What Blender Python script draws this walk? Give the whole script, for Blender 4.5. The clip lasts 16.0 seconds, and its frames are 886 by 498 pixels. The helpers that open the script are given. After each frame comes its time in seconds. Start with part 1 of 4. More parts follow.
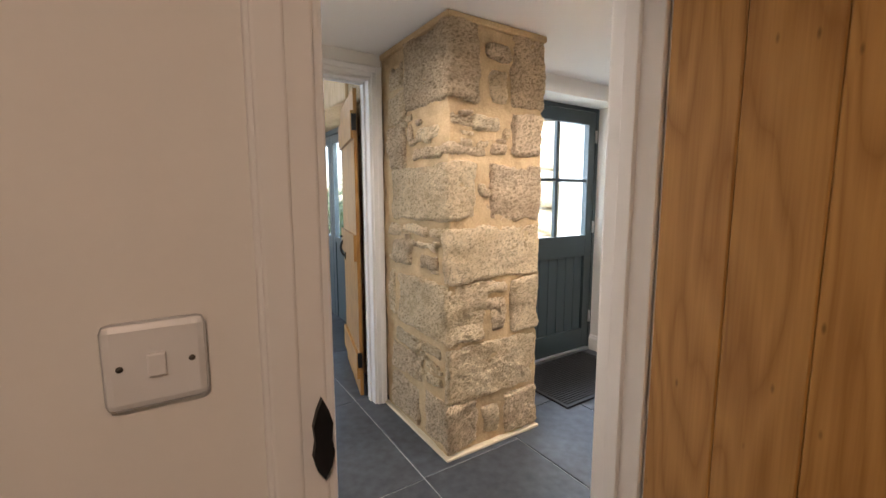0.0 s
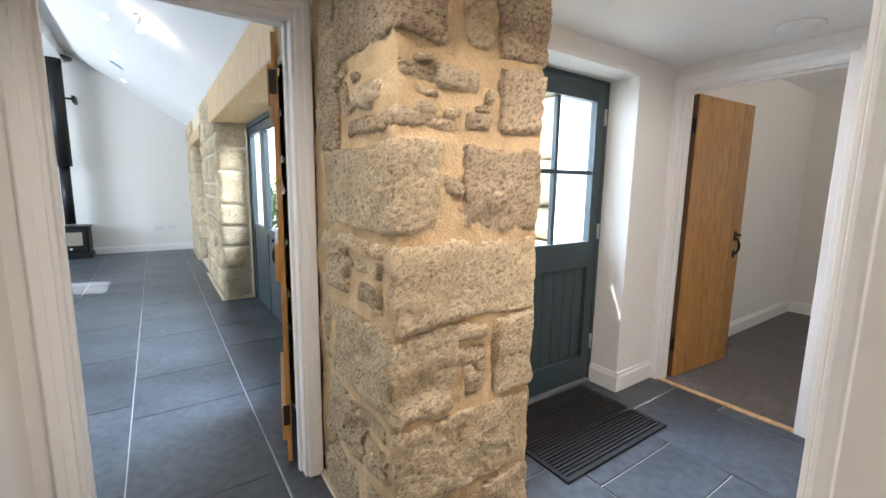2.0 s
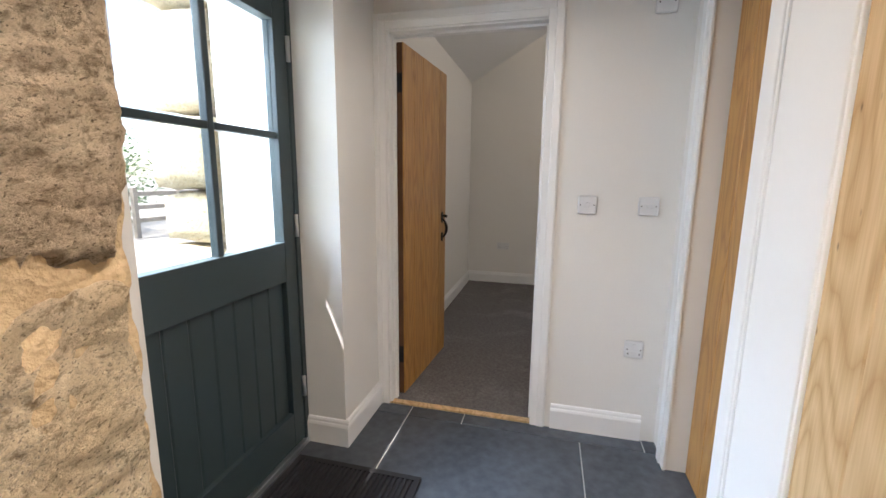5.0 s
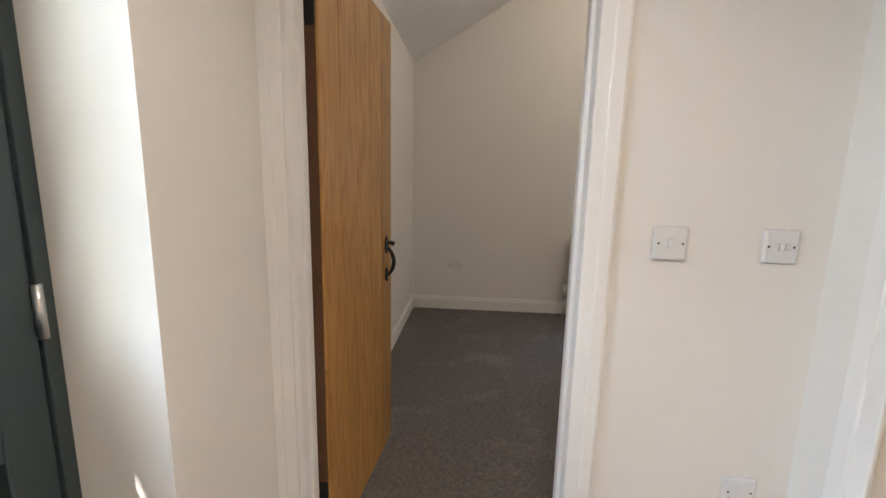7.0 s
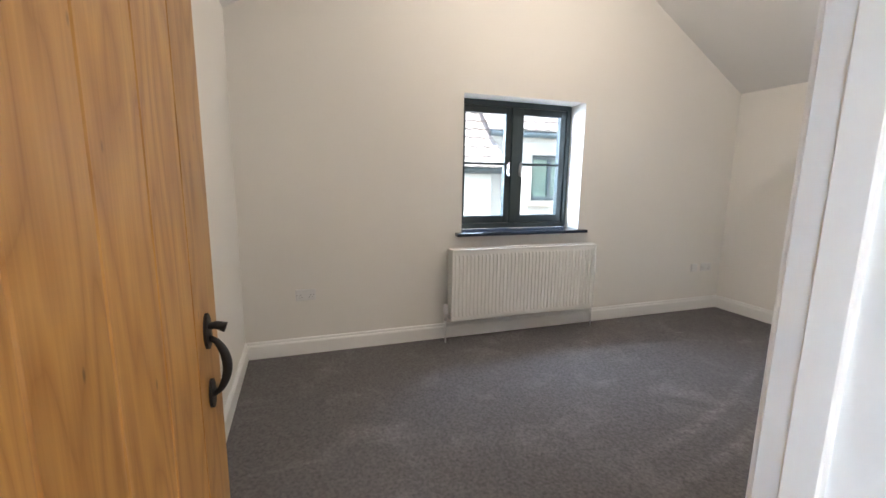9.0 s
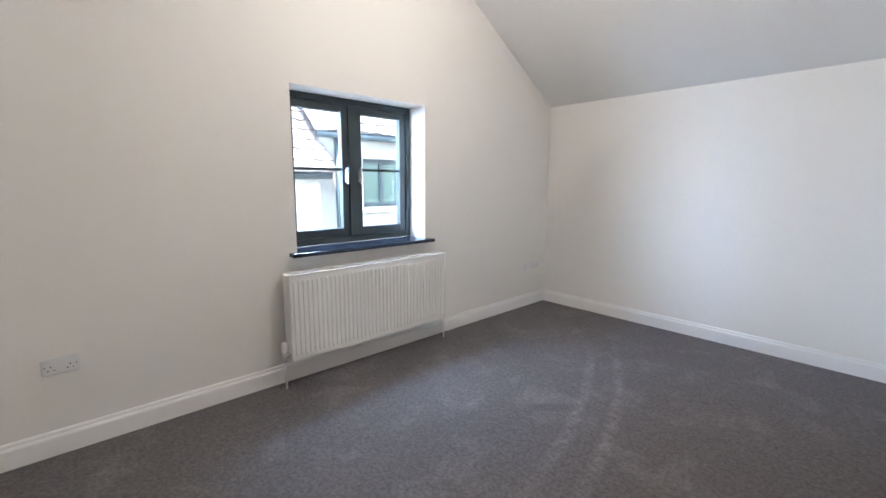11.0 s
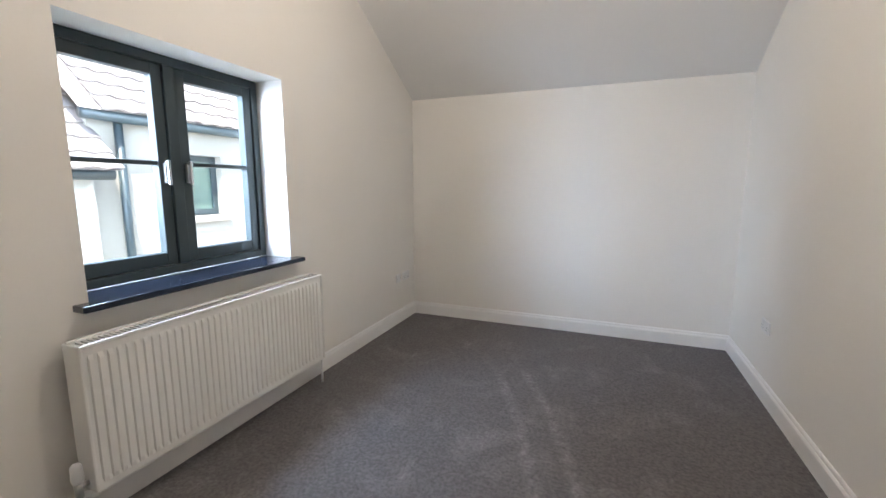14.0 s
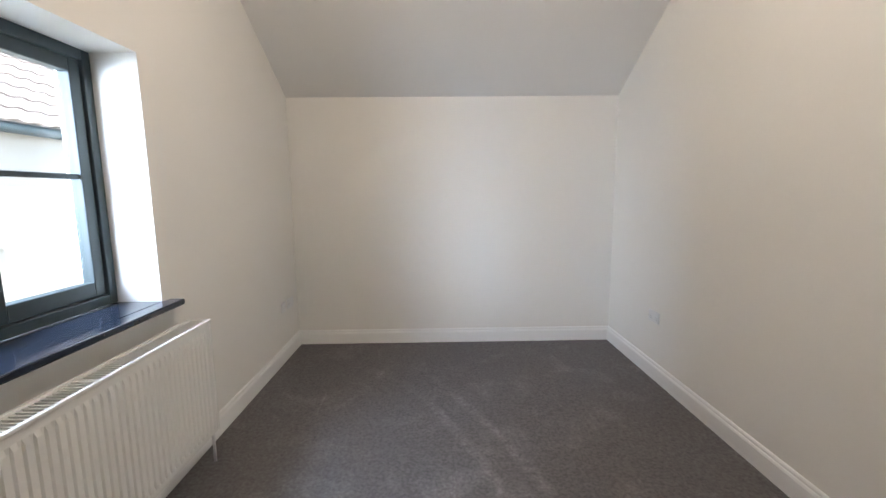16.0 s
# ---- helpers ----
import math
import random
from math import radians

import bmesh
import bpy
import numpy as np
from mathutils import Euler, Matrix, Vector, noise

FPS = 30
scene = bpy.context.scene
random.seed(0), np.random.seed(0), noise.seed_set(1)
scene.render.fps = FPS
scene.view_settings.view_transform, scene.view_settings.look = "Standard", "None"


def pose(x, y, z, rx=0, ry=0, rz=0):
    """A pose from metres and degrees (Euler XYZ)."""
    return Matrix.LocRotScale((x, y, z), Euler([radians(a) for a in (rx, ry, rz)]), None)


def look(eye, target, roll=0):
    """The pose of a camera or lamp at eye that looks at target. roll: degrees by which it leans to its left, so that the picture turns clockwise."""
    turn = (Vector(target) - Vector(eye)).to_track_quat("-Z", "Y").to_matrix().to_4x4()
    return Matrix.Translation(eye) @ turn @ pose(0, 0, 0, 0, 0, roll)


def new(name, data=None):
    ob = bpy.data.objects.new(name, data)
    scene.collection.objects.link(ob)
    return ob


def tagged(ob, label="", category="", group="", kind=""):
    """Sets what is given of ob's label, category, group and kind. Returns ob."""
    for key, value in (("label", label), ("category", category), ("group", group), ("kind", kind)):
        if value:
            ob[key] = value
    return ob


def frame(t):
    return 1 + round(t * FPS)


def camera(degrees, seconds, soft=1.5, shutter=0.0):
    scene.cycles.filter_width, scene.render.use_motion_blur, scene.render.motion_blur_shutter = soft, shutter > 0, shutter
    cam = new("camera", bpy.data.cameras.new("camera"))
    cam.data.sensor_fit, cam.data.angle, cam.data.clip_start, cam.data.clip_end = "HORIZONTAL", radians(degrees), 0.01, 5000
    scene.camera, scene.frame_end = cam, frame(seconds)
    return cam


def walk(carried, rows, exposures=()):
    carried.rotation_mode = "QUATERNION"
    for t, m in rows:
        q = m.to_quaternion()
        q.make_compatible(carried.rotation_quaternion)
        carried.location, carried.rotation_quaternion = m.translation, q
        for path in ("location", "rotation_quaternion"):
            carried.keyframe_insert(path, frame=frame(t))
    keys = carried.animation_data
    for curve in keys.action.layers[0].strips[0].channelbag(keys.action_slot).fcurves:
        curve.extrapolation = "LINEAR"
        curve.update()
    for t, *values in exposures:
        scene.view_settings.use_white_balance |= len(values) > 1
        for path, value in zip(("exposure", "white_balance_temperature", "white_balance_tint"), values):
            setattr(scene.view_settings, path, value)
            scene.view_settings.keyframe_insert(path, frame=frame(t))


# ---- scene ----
PATH = [
    (0, (-0.209, -0.084, 1.322), (0.859, 1.588, 1.075), -0.1),
    (0.5, (-0.02, 0.048, 1.332), (1.041, 1.724, 1.071), 0.3),
    (1, (0.077, 0.219, 1.343), (1.155, 1.883, 1.08), 0.7),
    (1.5, (0.178, 0.35, 1.338), (1.271, 2.002, 1.061), 1.0),
    (2, (0.3, 0.483, 1.35), (1.423, 2.112, 1.055), 0.9),
    (2.5, (0.384, 0.592, 1.314), (1.595, 2.156, 1.018), 0.5),
    (3, (0.45, 0.811, 1.3), (1.867, 2.19, 1.001), -0.1),
    (3.5, (0.556, 0.903, 1.303), (2.156, 2.061, 0.99), -0.2),
    (4, (0.719, 0.975, 1.306), (2.478, 1.869, 0.979), -0.2),
    (4.5, (0.898, 1.042, 1.292), (2.756, 1.7, 0.955), 0.2),
    (4.7, (0.978, 1.069, 1.288), (2.863, 1.647, 0.949), 0.4),
    (6.8, (1.998, 1.379, 1.317), (3.96, 1.579, 0.985), 1.0),
    (7, (2.093, 1.427, 1.32), (4.059, 1.582, 0.984), 1.2),
    (7.5, (2.354, 1.501, 1.314), (4.325, 1.505, 0.97), 0.8),
    (8, (2.613, 1.522, 1.313), (4.572, 1.334, 0.963), 1.1),
    (8.5, (2.827, 1.587, 1.319), (4.755, 1.18, 0.979), 0.7),
    (9, (3.016, 1.64, 1.332), (4.882, 1.0, 1.0), 0.8),
    (9.5, (3.188, 1.599, 1.338), (4.97, 0.748, 1.018), 0.8),
    (10, (3.305, 1.586, 1.354), (4.982, 0.544, 1.033), 0.8),
    (10.2, (3.328, 1.598, 1.357), (4.962, 0.49, 1.042), 0.7),
    (12.5, (3.864, 1.447, 1.383), (4.949, -0.205, 1.073), -0.4),
    (13, (3.987, 1.421, 1.356), (4.962, -0.3, 1.064), -0.7),
    (13.5, (4.115, 1.382, 1.376), (4.971, -0.4, 1.075), 0.1),
    (14, (4.292, 1.364, 1.352), (5.024, -0.473, 1.056), -0.0),
    (14.5, (4.475, 1.363, 1.369), (5.061, -0.525, 1.061), 0.6),
    (15, (4.607, 1.292, 1.368), (5.044, -0.635, 1.058), 0.4),
    (15.5, (4.753, 1.21, 1.375), (4.989, -0.753, 1.079), 0.1),
    (16, (4.914, 1.165, 1.388), (4.885, -0.817, 1.119), -0.6),
]
cam = camera(93.5, 16.0)
EXPOSURES = [(0, 2.25, 6450, 18), (0.5, 2.4, 5900, 13), (1, 2.25, 5950, 13), (2, 2.3, 6100, 15), (3, 2.3, 6200, 16), (4.7, 2.0, 6300, 16), (6.8, 2.1, 6750, 16), (7.5, 2.15, 6950, 16), (8.5, 2.55, 6700, 16), (9, 2.85, 6400, 15),
             (10, 3.1, 5750, 14), (12.5, 2.8, 6050, 15), (16, 2.75, 6450, 15)]
walk(cam, [(t, look(eye, target, roll)) for t, eye, target, roll in PATH], EXPOSURES)

# ---- light ----
world = bpy.data.worlds.new("sky")
scene.world = world
world.use_nodes = True
wn = world.node_tree
sky = wn.nodes.new("ShaderNodeTexSky")
sky.sky_type = "NISHITA"
sky.sun_disc = False
sky.sun_elevation = radians(61.6)
sky.sun_rotation = radians(-42)
wn.links.new(sky.outputs[0], wn.nodes["Background"].inputs[0])
wn.nodes["Background"].inputs[1].default_value = 0.15

sun_data = bpy.data.lights.new("sun", "SUN")
sun_data.energy = 3.2
sun_data.angle = radians(0.5)
sun_data.color = (1.0, 0.95, 0.87)
sun = new("sun", sun_data)
sun.matrix_basis = look((-9.1, 10, 25), (0, 0, 0))



def lamp(x, y, z, watts, size=0.07, colour=(1.0, 0.90, 0.78), spread=145):
    data = bpy.data.lights.new("downlight_lamp", "AREA")
    data.shape = "DISK"
    data.size = size
    data.spread = radians(spread)
    data.energy = watts
    data.color = colour
    ob = new("downlight_lamp", data)
    ob.location = (x, y, z)
    return ob


def bulb_lamp(x, y, z, watts, colour=(1.0, 0.88, 0.72)):
    data = bpy.data.lights.new("bulb_lamp", "POINT")
    data.shadow_soft_size = 0.05
    data.energy = watts
    data.color = colour
    ob = new("bulb_lamp", data)
    ob.location = (x, y, z)
    return ob


HALL_CEILING = 2.152
LX_FILL = -4.6


def sky_lamp(x, y, z, tx, ty, tz, wide, high, watts, colour=(0.62, 0.80, 1.0)):
    """Area lamp for sky daylight at a window, door, rooflight or added opening."""
    data = bpy.data.lights.new("sky_lamp", "AREA")
    data.shape = "RECTANGLE"
    data.size = wide
    data.size_y = high
    data.energy = watts
    data.color = colour
    ob = new("sky_lamp", data)
    ob.matrix_basis = look((x, y, z), (tx, ty, tz))
    return ob


sky_lamp(7.15, -0.18, 2.95, 4.6, -0.4, 0.0, 1.3, 0.8, 40)
sky_lamp(7.4, 1.25, 1.75, 4.9, -2.4, 0.8, 1.0, 1.3, 48, (0.66, 0.82, 1.0))
sky_lamp(2.35, 3.35, 2.85, 2.4, 1.2, 0.0, 1.1, 0.8, 75)
sky_lamp(1.75, 3.6, 1.7, 3.2, 1.2, 0.9, 0.9, 1.2, 9, (0.6, 0.79, 1.0))
# fill lamp in an opening added to the unseen west wall
sky_lamp(LX_FILL, 7.7, 1.5, 0.0, 7.0, 1.0, 2.3, 1.15, 60, (0.80, 0.93, 1.0))
sky_lamp(2.6, 4.4, 2.9, 0.2, 4.4, 0.3, 2.6, 0.9, 110, (0.82, 0.93, 1.0))
# first is the hall's own lamp; the other two are added fill
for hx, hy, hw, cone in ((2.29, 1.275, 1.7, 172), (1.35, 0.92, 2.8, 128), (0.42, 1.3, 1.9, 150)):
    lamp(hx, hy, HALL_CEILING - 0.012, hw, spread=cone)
# unseen fill lamp added for the first room
lamp(-0.45, -0.75, HALL_CEILING - 0.012, 2.3, 0.07, (1.0, 0.72, 0.50), 178)
bulb_lamp(4.75, -0.15, 2.86, 6.0)
bulb_lamp(0.3, 5.5, 2.66, 0.25)


# ---- materials ----
def mat(name, base, rough=0.6, vary=0.08, scale=4.0, fine=60.0, bump=0.15, bump_dist=0.002, metal=0.0,
        island=0.0, second=None, stretch=(1, 1, 1), spec=0.5, contrast=0.5):
    m = bpy.data.materials.new(name)
    m.use_nodes = True
    nt = m.node_tree
    n, link = nt.nodes, nt.links.new
    bsdf = n["Principled BSDF"]
    co = n.new("ShaderNodeTexCoord")
    mp = n.new("ShaderNodeMapping")
    mp.inputs["Scale"].default_value = stretch
    link(co.outputs["Object"], mp.inputs[0])
    big = n.new("ShaderNodeTexNoise")
    big.inputs["Scale"].default_value = scale
    big.inputs["Detail"].default_value = 5
    small = n.new("ShaderNodeTexNoise")
    small.inputs["Scale"].default_value = fine
    small.inputs["Detail"].default_value = 4
    link(mp.outputs[0], big.inputs[0])
    link(mp.outputs[0], small.inputs[0])
    add = n.new("ShaderNodeMath")
    add.operation = "MULTIPLY_ADD"
    add.inputs[1].default_value = 0.5
    link(small.outputs[0], add.inputs[0])
    half = n.new("ShaderNodeMath")
    half.operation = "MULTIPLY"
    half.inputs[1].default_value = 0.5
    link(big.outputs[0], half.inputs[0])
    link(half.outputs[0], add.inputs[2])
    ramp = n.new("ShaderNodeValToRGB")
    lo = [c * (1 - vary) for c in base]
    hi = second or [min(1, c * (1 + vary)) for c in base]
    ramp.color_ramp.elements[0].position = 0.5 - contrast / 2
    ramp.color_ramp.elements[1].position = 0.5 + contrast / 2
    ramp.color_ramp.elements[0].color = (*lo, 1)
    ramp.color_ramp.elements[1].color = (*hi, 1)
    link(add.outputs[0], ramp.inputs[0])
    colour = ramp.outputs[0]
    if island:
        info = n.new("ShaderNodeObjectInfo")
        hsv = n.new("ShaderNodeHueSaturation")
        mr = n.new("ShaderNodeMapRange")
        mr.inputs[3].default_value = 1 - island
        mr.inputs[4].default_value = 1 + island
        link(info.outputs["Random"], mr.inputs[0])
        link(mr.outputs[0], hsv.inputs["Value"])
        link(colour, hsv.inputs["Color"])
        colour = hsv.outputs[0]
    link(colour, bsdf.inputs["Base Color"])
    bsdf.inputs["Roughness"].default_value = rough
    bsdf.inputs["Metallic"].default_value = metal
    bsdf.inputs["Specular IOR Level"].default_value = spec
    if bump:
        bp = n.new("ShaderNodeBump")
        bp.inputs["Strength"].default_value = bump
        bp.inputs["Distance"].default_value = bump_dist
        link(add.outputs[0], bp.inputs["Height"])
        link(bp.outputs[0], bsdf.inputs["Normal"])
    return m


def oak(name, light, dark, rough=0.42):
    """Oak with cathedral grain: stretched, bent rings plus fine pores along z."""
    m = bpy.data.materials.new(name)
    m.use_nodes = True
    nt = m.node_tree
    n, link = nt.nodes, nt.links.new
    bsdf = n["Principled BSDF"]
    co = n.new("ShaderNodeTexCoord")
    info = n.new("ShaderNodeObjectInfo")
    shift = n.new("ShaderNodeVectorMath")
    shift.operation = "MULTIPLY_ADD"
    shift.inputs[1].default_value = (1, 1, 1)
    mul = n.new("ShaderNodeVectorMath")
    mul.operation = "SCALE"
    mul.inputs[0].default_value = (3.1, 7.7, 9.3)
    link(info.outputs["Random"], mul.inputs["Scale"])
    link(co.outputs["Object"], shift.inputs[0])
    link(mul.outputs[0], shift.inputs[2])
    mp = n.new("ShaderNodeMapping")
    mp.inputs["Scale"].default_value = (6.0, 6.0, 0.9)
    link(shift.outputs[0], mp.inputs[0])
    base = n.new("ShaderNodeTexNoise")
    base.inputs["Scale"].default_value = 1.0
    base.inputs["Detail"].default_value = 2
    link(mp.outputs[0], base.inputs[0])
    rings = n.new("ShaderNodeMath")
    rings.operation = "MULTIPLY"
    rings.inputs[1].default_value = 26.0
    link(base.outputs[0], rings.inputs[0])
    frac = n.new("ShaderNodeMath")
    frac.operation = "PINGPONG"
    frac.inputs[1].default_value = 1.0
    link(rings.outputs[0], frac.inputs[0])
    sharp = n.new("ShaderNodeMath")
    sharp.operation = "POWER"
    sharp.inputs[1].default_value = 0.55
    link(frac.outputs[0], sharp.inputs[0])
    mp2 = n.new("ShaderNodeMapping")
    mp2.inputs["Scale"].default_value = (190, 190, 5)
    link(shift.outputs[0], mp2.inputs[0])
    pore = n.new("ShaderNodeTexNoise")
    pore.inputs["Scale"].default_value = 1.0
    pore.inputs["Detail"].default_value = 3
    link(mp2.outputs[0], pore.inputs[0])
    mix = n.new("ShaderNodeMath")
    mix.operation = "MULTIPLY_ADD"
    mix.inputs[1].default_value = 0.33
    link(sharp.outputs[0], mix.inputs[0])
    pm = n.new("ShaderNodeMath")
    pm.operation = "MULTIPLY"
    pm.inputs[1].default_value = 0.38
    link(pore.outputs[0], pm.inputs[0])
    link(pm.outputs[0], mix.inputs[2])
    ramp = n.new("ShaderNodeValToRGB")
    ramp.color_ramp.elements[0].position = 0.2
    ramp.color_ramp.elements[1].position = 0.56
    ramp.color_ramp.elements[0].color = (*dark, 1)
    ramp.color_ramp.elements[1].color = (*light, 1)
    link(mix.outputs[0], ramp.inputs[0])
    vor = n.new("ShaderNodeTexVoronoi")
    mp3 = n.new("ShaderNodeMapping")
    mp3.inputs["Scale"].default_value = (5.0, 5.0, 1.7)
    link(shift.outputs[0], mp3.inputs[0])
    link(mp3.outputs[0], vor.inputs[0])
    knot = n.new("ShaderNodeMapRange")
    knot.inputs[1].default_value = 0.03
    knot.inputs[2].default_value = 0.1
    knot.inputs[3].default_value = 0.45
    knot.inputs[4].default_value = 1.0
    link(vor.outputs["Distance"], knot.inputs[0])
    hsv = n.new("ShaderNodeHueSaturation")
    link(knot.outputs[0], hsv.inputs["Value"])
    link(ramp.outputs[0], hsv.inputs["Color"])
    hsv2 = n.new("ShaderNodeHueSaturation")
    mr = n.new("ShaderNodeMapRange")
    mr.inputs[3].default_value = 0.88
    mr.inputs[4].default_value = 1.1
    link(info.outputs["Random"], mr.inputs[0])
    link(mr.outputs[0], hsv2.inputs["Value"])
    link(hsv.outputs[0], hsv2.inputs["Color"])
    link(hsv2.outputs[0], bsdf.inputs["Base Color"])
    bsdf.inputs["Roughness"].default_value = rough
    bp = n.new("ShaderNodeBump")
    bp.inputs["Strength"].default_value = 0.25
    bp.inputs["Distance"].default_value = 0.001
    link(mix.outputs[0], bp.inputs["Height"])
    link(bp.outputs[0], bsdf.inputs["Normal"])
    return m


def granite(name, light, mid, dark, speck=0.5):
    """Weathered granite: pale crust, brown-grey mottles, dark pits and mica specks, coarse relief."""
    m = bpy.data.materials.new(name)
    m.use_nodes = True
    nt = m.node_tree
    n, link = nt.nodes, nt.links.new
    bsdf = n["Principled BSDF"]
    co = n.new("ShaderNodeTexCoord")
    info = n.new("ShaderNodeObjectInfo")
    turn = n.new("ShaderNodeVectorRotate")
    turn.inputs["Axis"].default_value = (0.5, 0.6, 0.3)
    link(co.outputs["Object"], turn.inputs[0])
    link(info.outputs["Random"], turn.inputs["Angle"])
    flat = n.new("ShaderNodeMapping")
    flat.inputs["Scale"].default_value = (1.0, 1.0, 1.7)
    link(turn.outputs[0], flat.inputs[0])

    def cloud(scale, detail, rough, bend=0.0):
        tex = n.new("ShaderNodeTexNoise")
        tex.inputs["Scale"].default_value = scale
        tex.inputs["Detail"].default_value = detail
        tex.inputs["Roughness"].default_value = rough
        tex.inputs["Distortion"].default_value = bend
        link(flat.outputs[0], tex.inputs[0])
        return tex.outputs[0]

    def blend(fac, a, colour):
        mx = n.new("ShaderNodeMix")
        mx.data_type = "RGBA"
        mx.inputs[7].default_value = (*colour, 1)
        link(fac, mx.inputs[0])
        link(a, mx.inputs[6])
        return mx.outputs[2]

    def band(value, lo, hi):
        mr = n.new("ShaderNodeMapRange")
        mr.inputs[1].default_value, mr.inputs[2].default_value = lo, hi
        mr.inputs[3].default_value, mr.inputs[4].default_value = 1.0, 0.0
        link(value, mr.inputs[0])
        return mr.outputs[0]

    big, pit, grain = cloud(8, 6, 0.62), cloud(56, 7, 0.7, 0.3), cloud(220, 4, 0.6)
    tone = n.new("ShaderNodeValToRGB")
    e = tone.color_ramp.elements
    e[0].position, e[0].color = 0.36, (*mid, 1)
    e[1].position, e[1].color = 0.58, (*light, 1)
    link(big, tone.inputs[0])
    colour = blend(band(pit, speck - 0.13, speck + 0.03), tone.outputs[0], dark)
    colour = blend(band(grain, 0.34, 0.42), colour, [c * 0.7 for c in dark])
    hsv = n.new("ShaderNodeHueSaturation")
    mr = n.new("ShaderNodeMapRange")
    mr.inputs[3].default_value = 0.85
    mr.inputs[4].default_value = 1.12
    link(info.outputs["Random"], mr.inputs[0])
    link(mr.outputs[0], hsv.inputs["Value"])
    link(colour, hsv.inputs["Color"])
    link(hsv.outputs[0], bsdf.inputs["Base Color"])
    bsdf.inputs["Roughness"].default_value = 0.93
    bsdf.inputs["Specular IOR Level"].default_value = 0.2
    b1 = n.new("ShaderNodeBump")
    b1.inputs["Strength"].default_value = 1.0
    b1.inputs["Distance"].default_value = 0.03
    link(pit, b1.inputs["Height"])
    b2 = n.new("ShaderNodeBump")
    b2.inputs["Strength"].default_value = 0.7
    b2.inputs["Distance"].default_value = 0.004
    link(grain, b2.inputs["Height"])
    link(b1.outputs[0], b2.inputs["Normal"])
    link(b2.outputs[0], bsdf.inputs["Normal"])
    return m


def glass(name):
    m = bpy.data.materials.new(name)
    m.use_nodes = True
    nt = m.node_tree
    n, link = nt.nodes, nt.links.new
    n.remove(n["Principled BSDF"])
    clear = n.new("ShaderNodeBsdfTransparent")
    clear.inputs[0].default_value = (0.95, 0.97, 0.96, 1)
    gloss = n.new("ShaderNodeBsdfGlossy")
    gloss.inputs["Roughness"].default_value = 0.01
    mx = n.new("ShaderNodeMixShader")
    mx.inputs[0].default_value = 0.05
    link(clear.outputs[0], mx.inputs[1])
    link(gloss.outputs[0], mx.inputs[2])
    link(mx.outputs[0], n["Material Output"].inputs[0])
    return m


def glow(name, colour, strength):
    m = bpy.data.materials.new(name)
    m.use_nodes = True
    b = m.node_tree.nodes["Principled BSDF"]
    b.inputs["Base Color"].default_value = (0.9, 0.9, 0.9, 1)
    b.inputs["Emission Color"].default_value = (*colour, 1)
    b.inputs["Emission Strength"].default_value = strength
    return m


PLASTER = mat("white plaster", (0.78, 0.765, 0.73), 0.75, 0.015, 1.5, 90, 0.12, 0.0015)
CEIL = mat("ceiling paint", (0.80, 0.80, 0.79), 0.85, 0.012, 1.2, 120, 0.08, 0.001)
GLOSSW = mat("white satin paint", (0.82, 0.82, 0.81), 0.35, 0.012, 3, 40, 0.0)
PLASTIC = mat("white plastic", (0.72, 0.725, 0.73), 0.28, 0.01, 5, 80, 0.0)
SLATE = mat("slate tile", (0.034, 0.041, 0.052), 0.38, 0.35, 2.4, 20, 0.25, 0.002, island=0.16, second=(0.09, 0.105, 0.125), contrast=0.4)
GROUT = mat("pale grout", (0.5, 0.5, 0.49), 0.9, 0.12, 6, 120, 0.3)
CARPET = mat("grey carpet", (0.145, 0.136, 0.137), 0.96, 0.35, 60.0, 420, 1.0, 0.008, second=(0.27, 0.257, 0.258), spec=0.1, contrast=0.42)
OAK = oak("oiled oak", (0.51, 0.275, 0.08), (0.34, 0.16, 0.04), 0.34)
OAKPALE = oak("pale oak", (0.66, 0.47, 0.26), (0.46, 0.29, 0.13), 0.6)
# rebate shade on the hinge edge, put into the colour
OAKSHADE = mat("oak edge with painted shade", (0.11, 0.05, 0.022), 0.6, 0.2, 8, 60, 0.2)
GREYP = mat("slate-grey paint", (0.034, 0.052, 0.058), 0.38, 0.06, 6, 90, 0.06, 0.001)
BLACK = mat("black iron", (0.012, 0.012, 0.013), 0.45, 0.2, 20, 200, 0.3, 0.001, metal=0.3)
SCREW = mat("dark screw", (0.10, 0.09, 0.08), 0.4, 0.2, 40, 300, 0.1, metal=0.6)
STEEL = mat("brushed steel", (0.6, 0.6, 0.6), 0.3, 0.05, 20, 200, 0.05, metal=1.0)
RUBBER = mat("black rubber", (0.010, 0.010, 0.012), 0.7, 0.2, 20, 150, 0.3)
SILL = mat("dark slate sill", (0.016, 0.022, 0.036), 0.16, 0.25, 9, 60, 0.1)
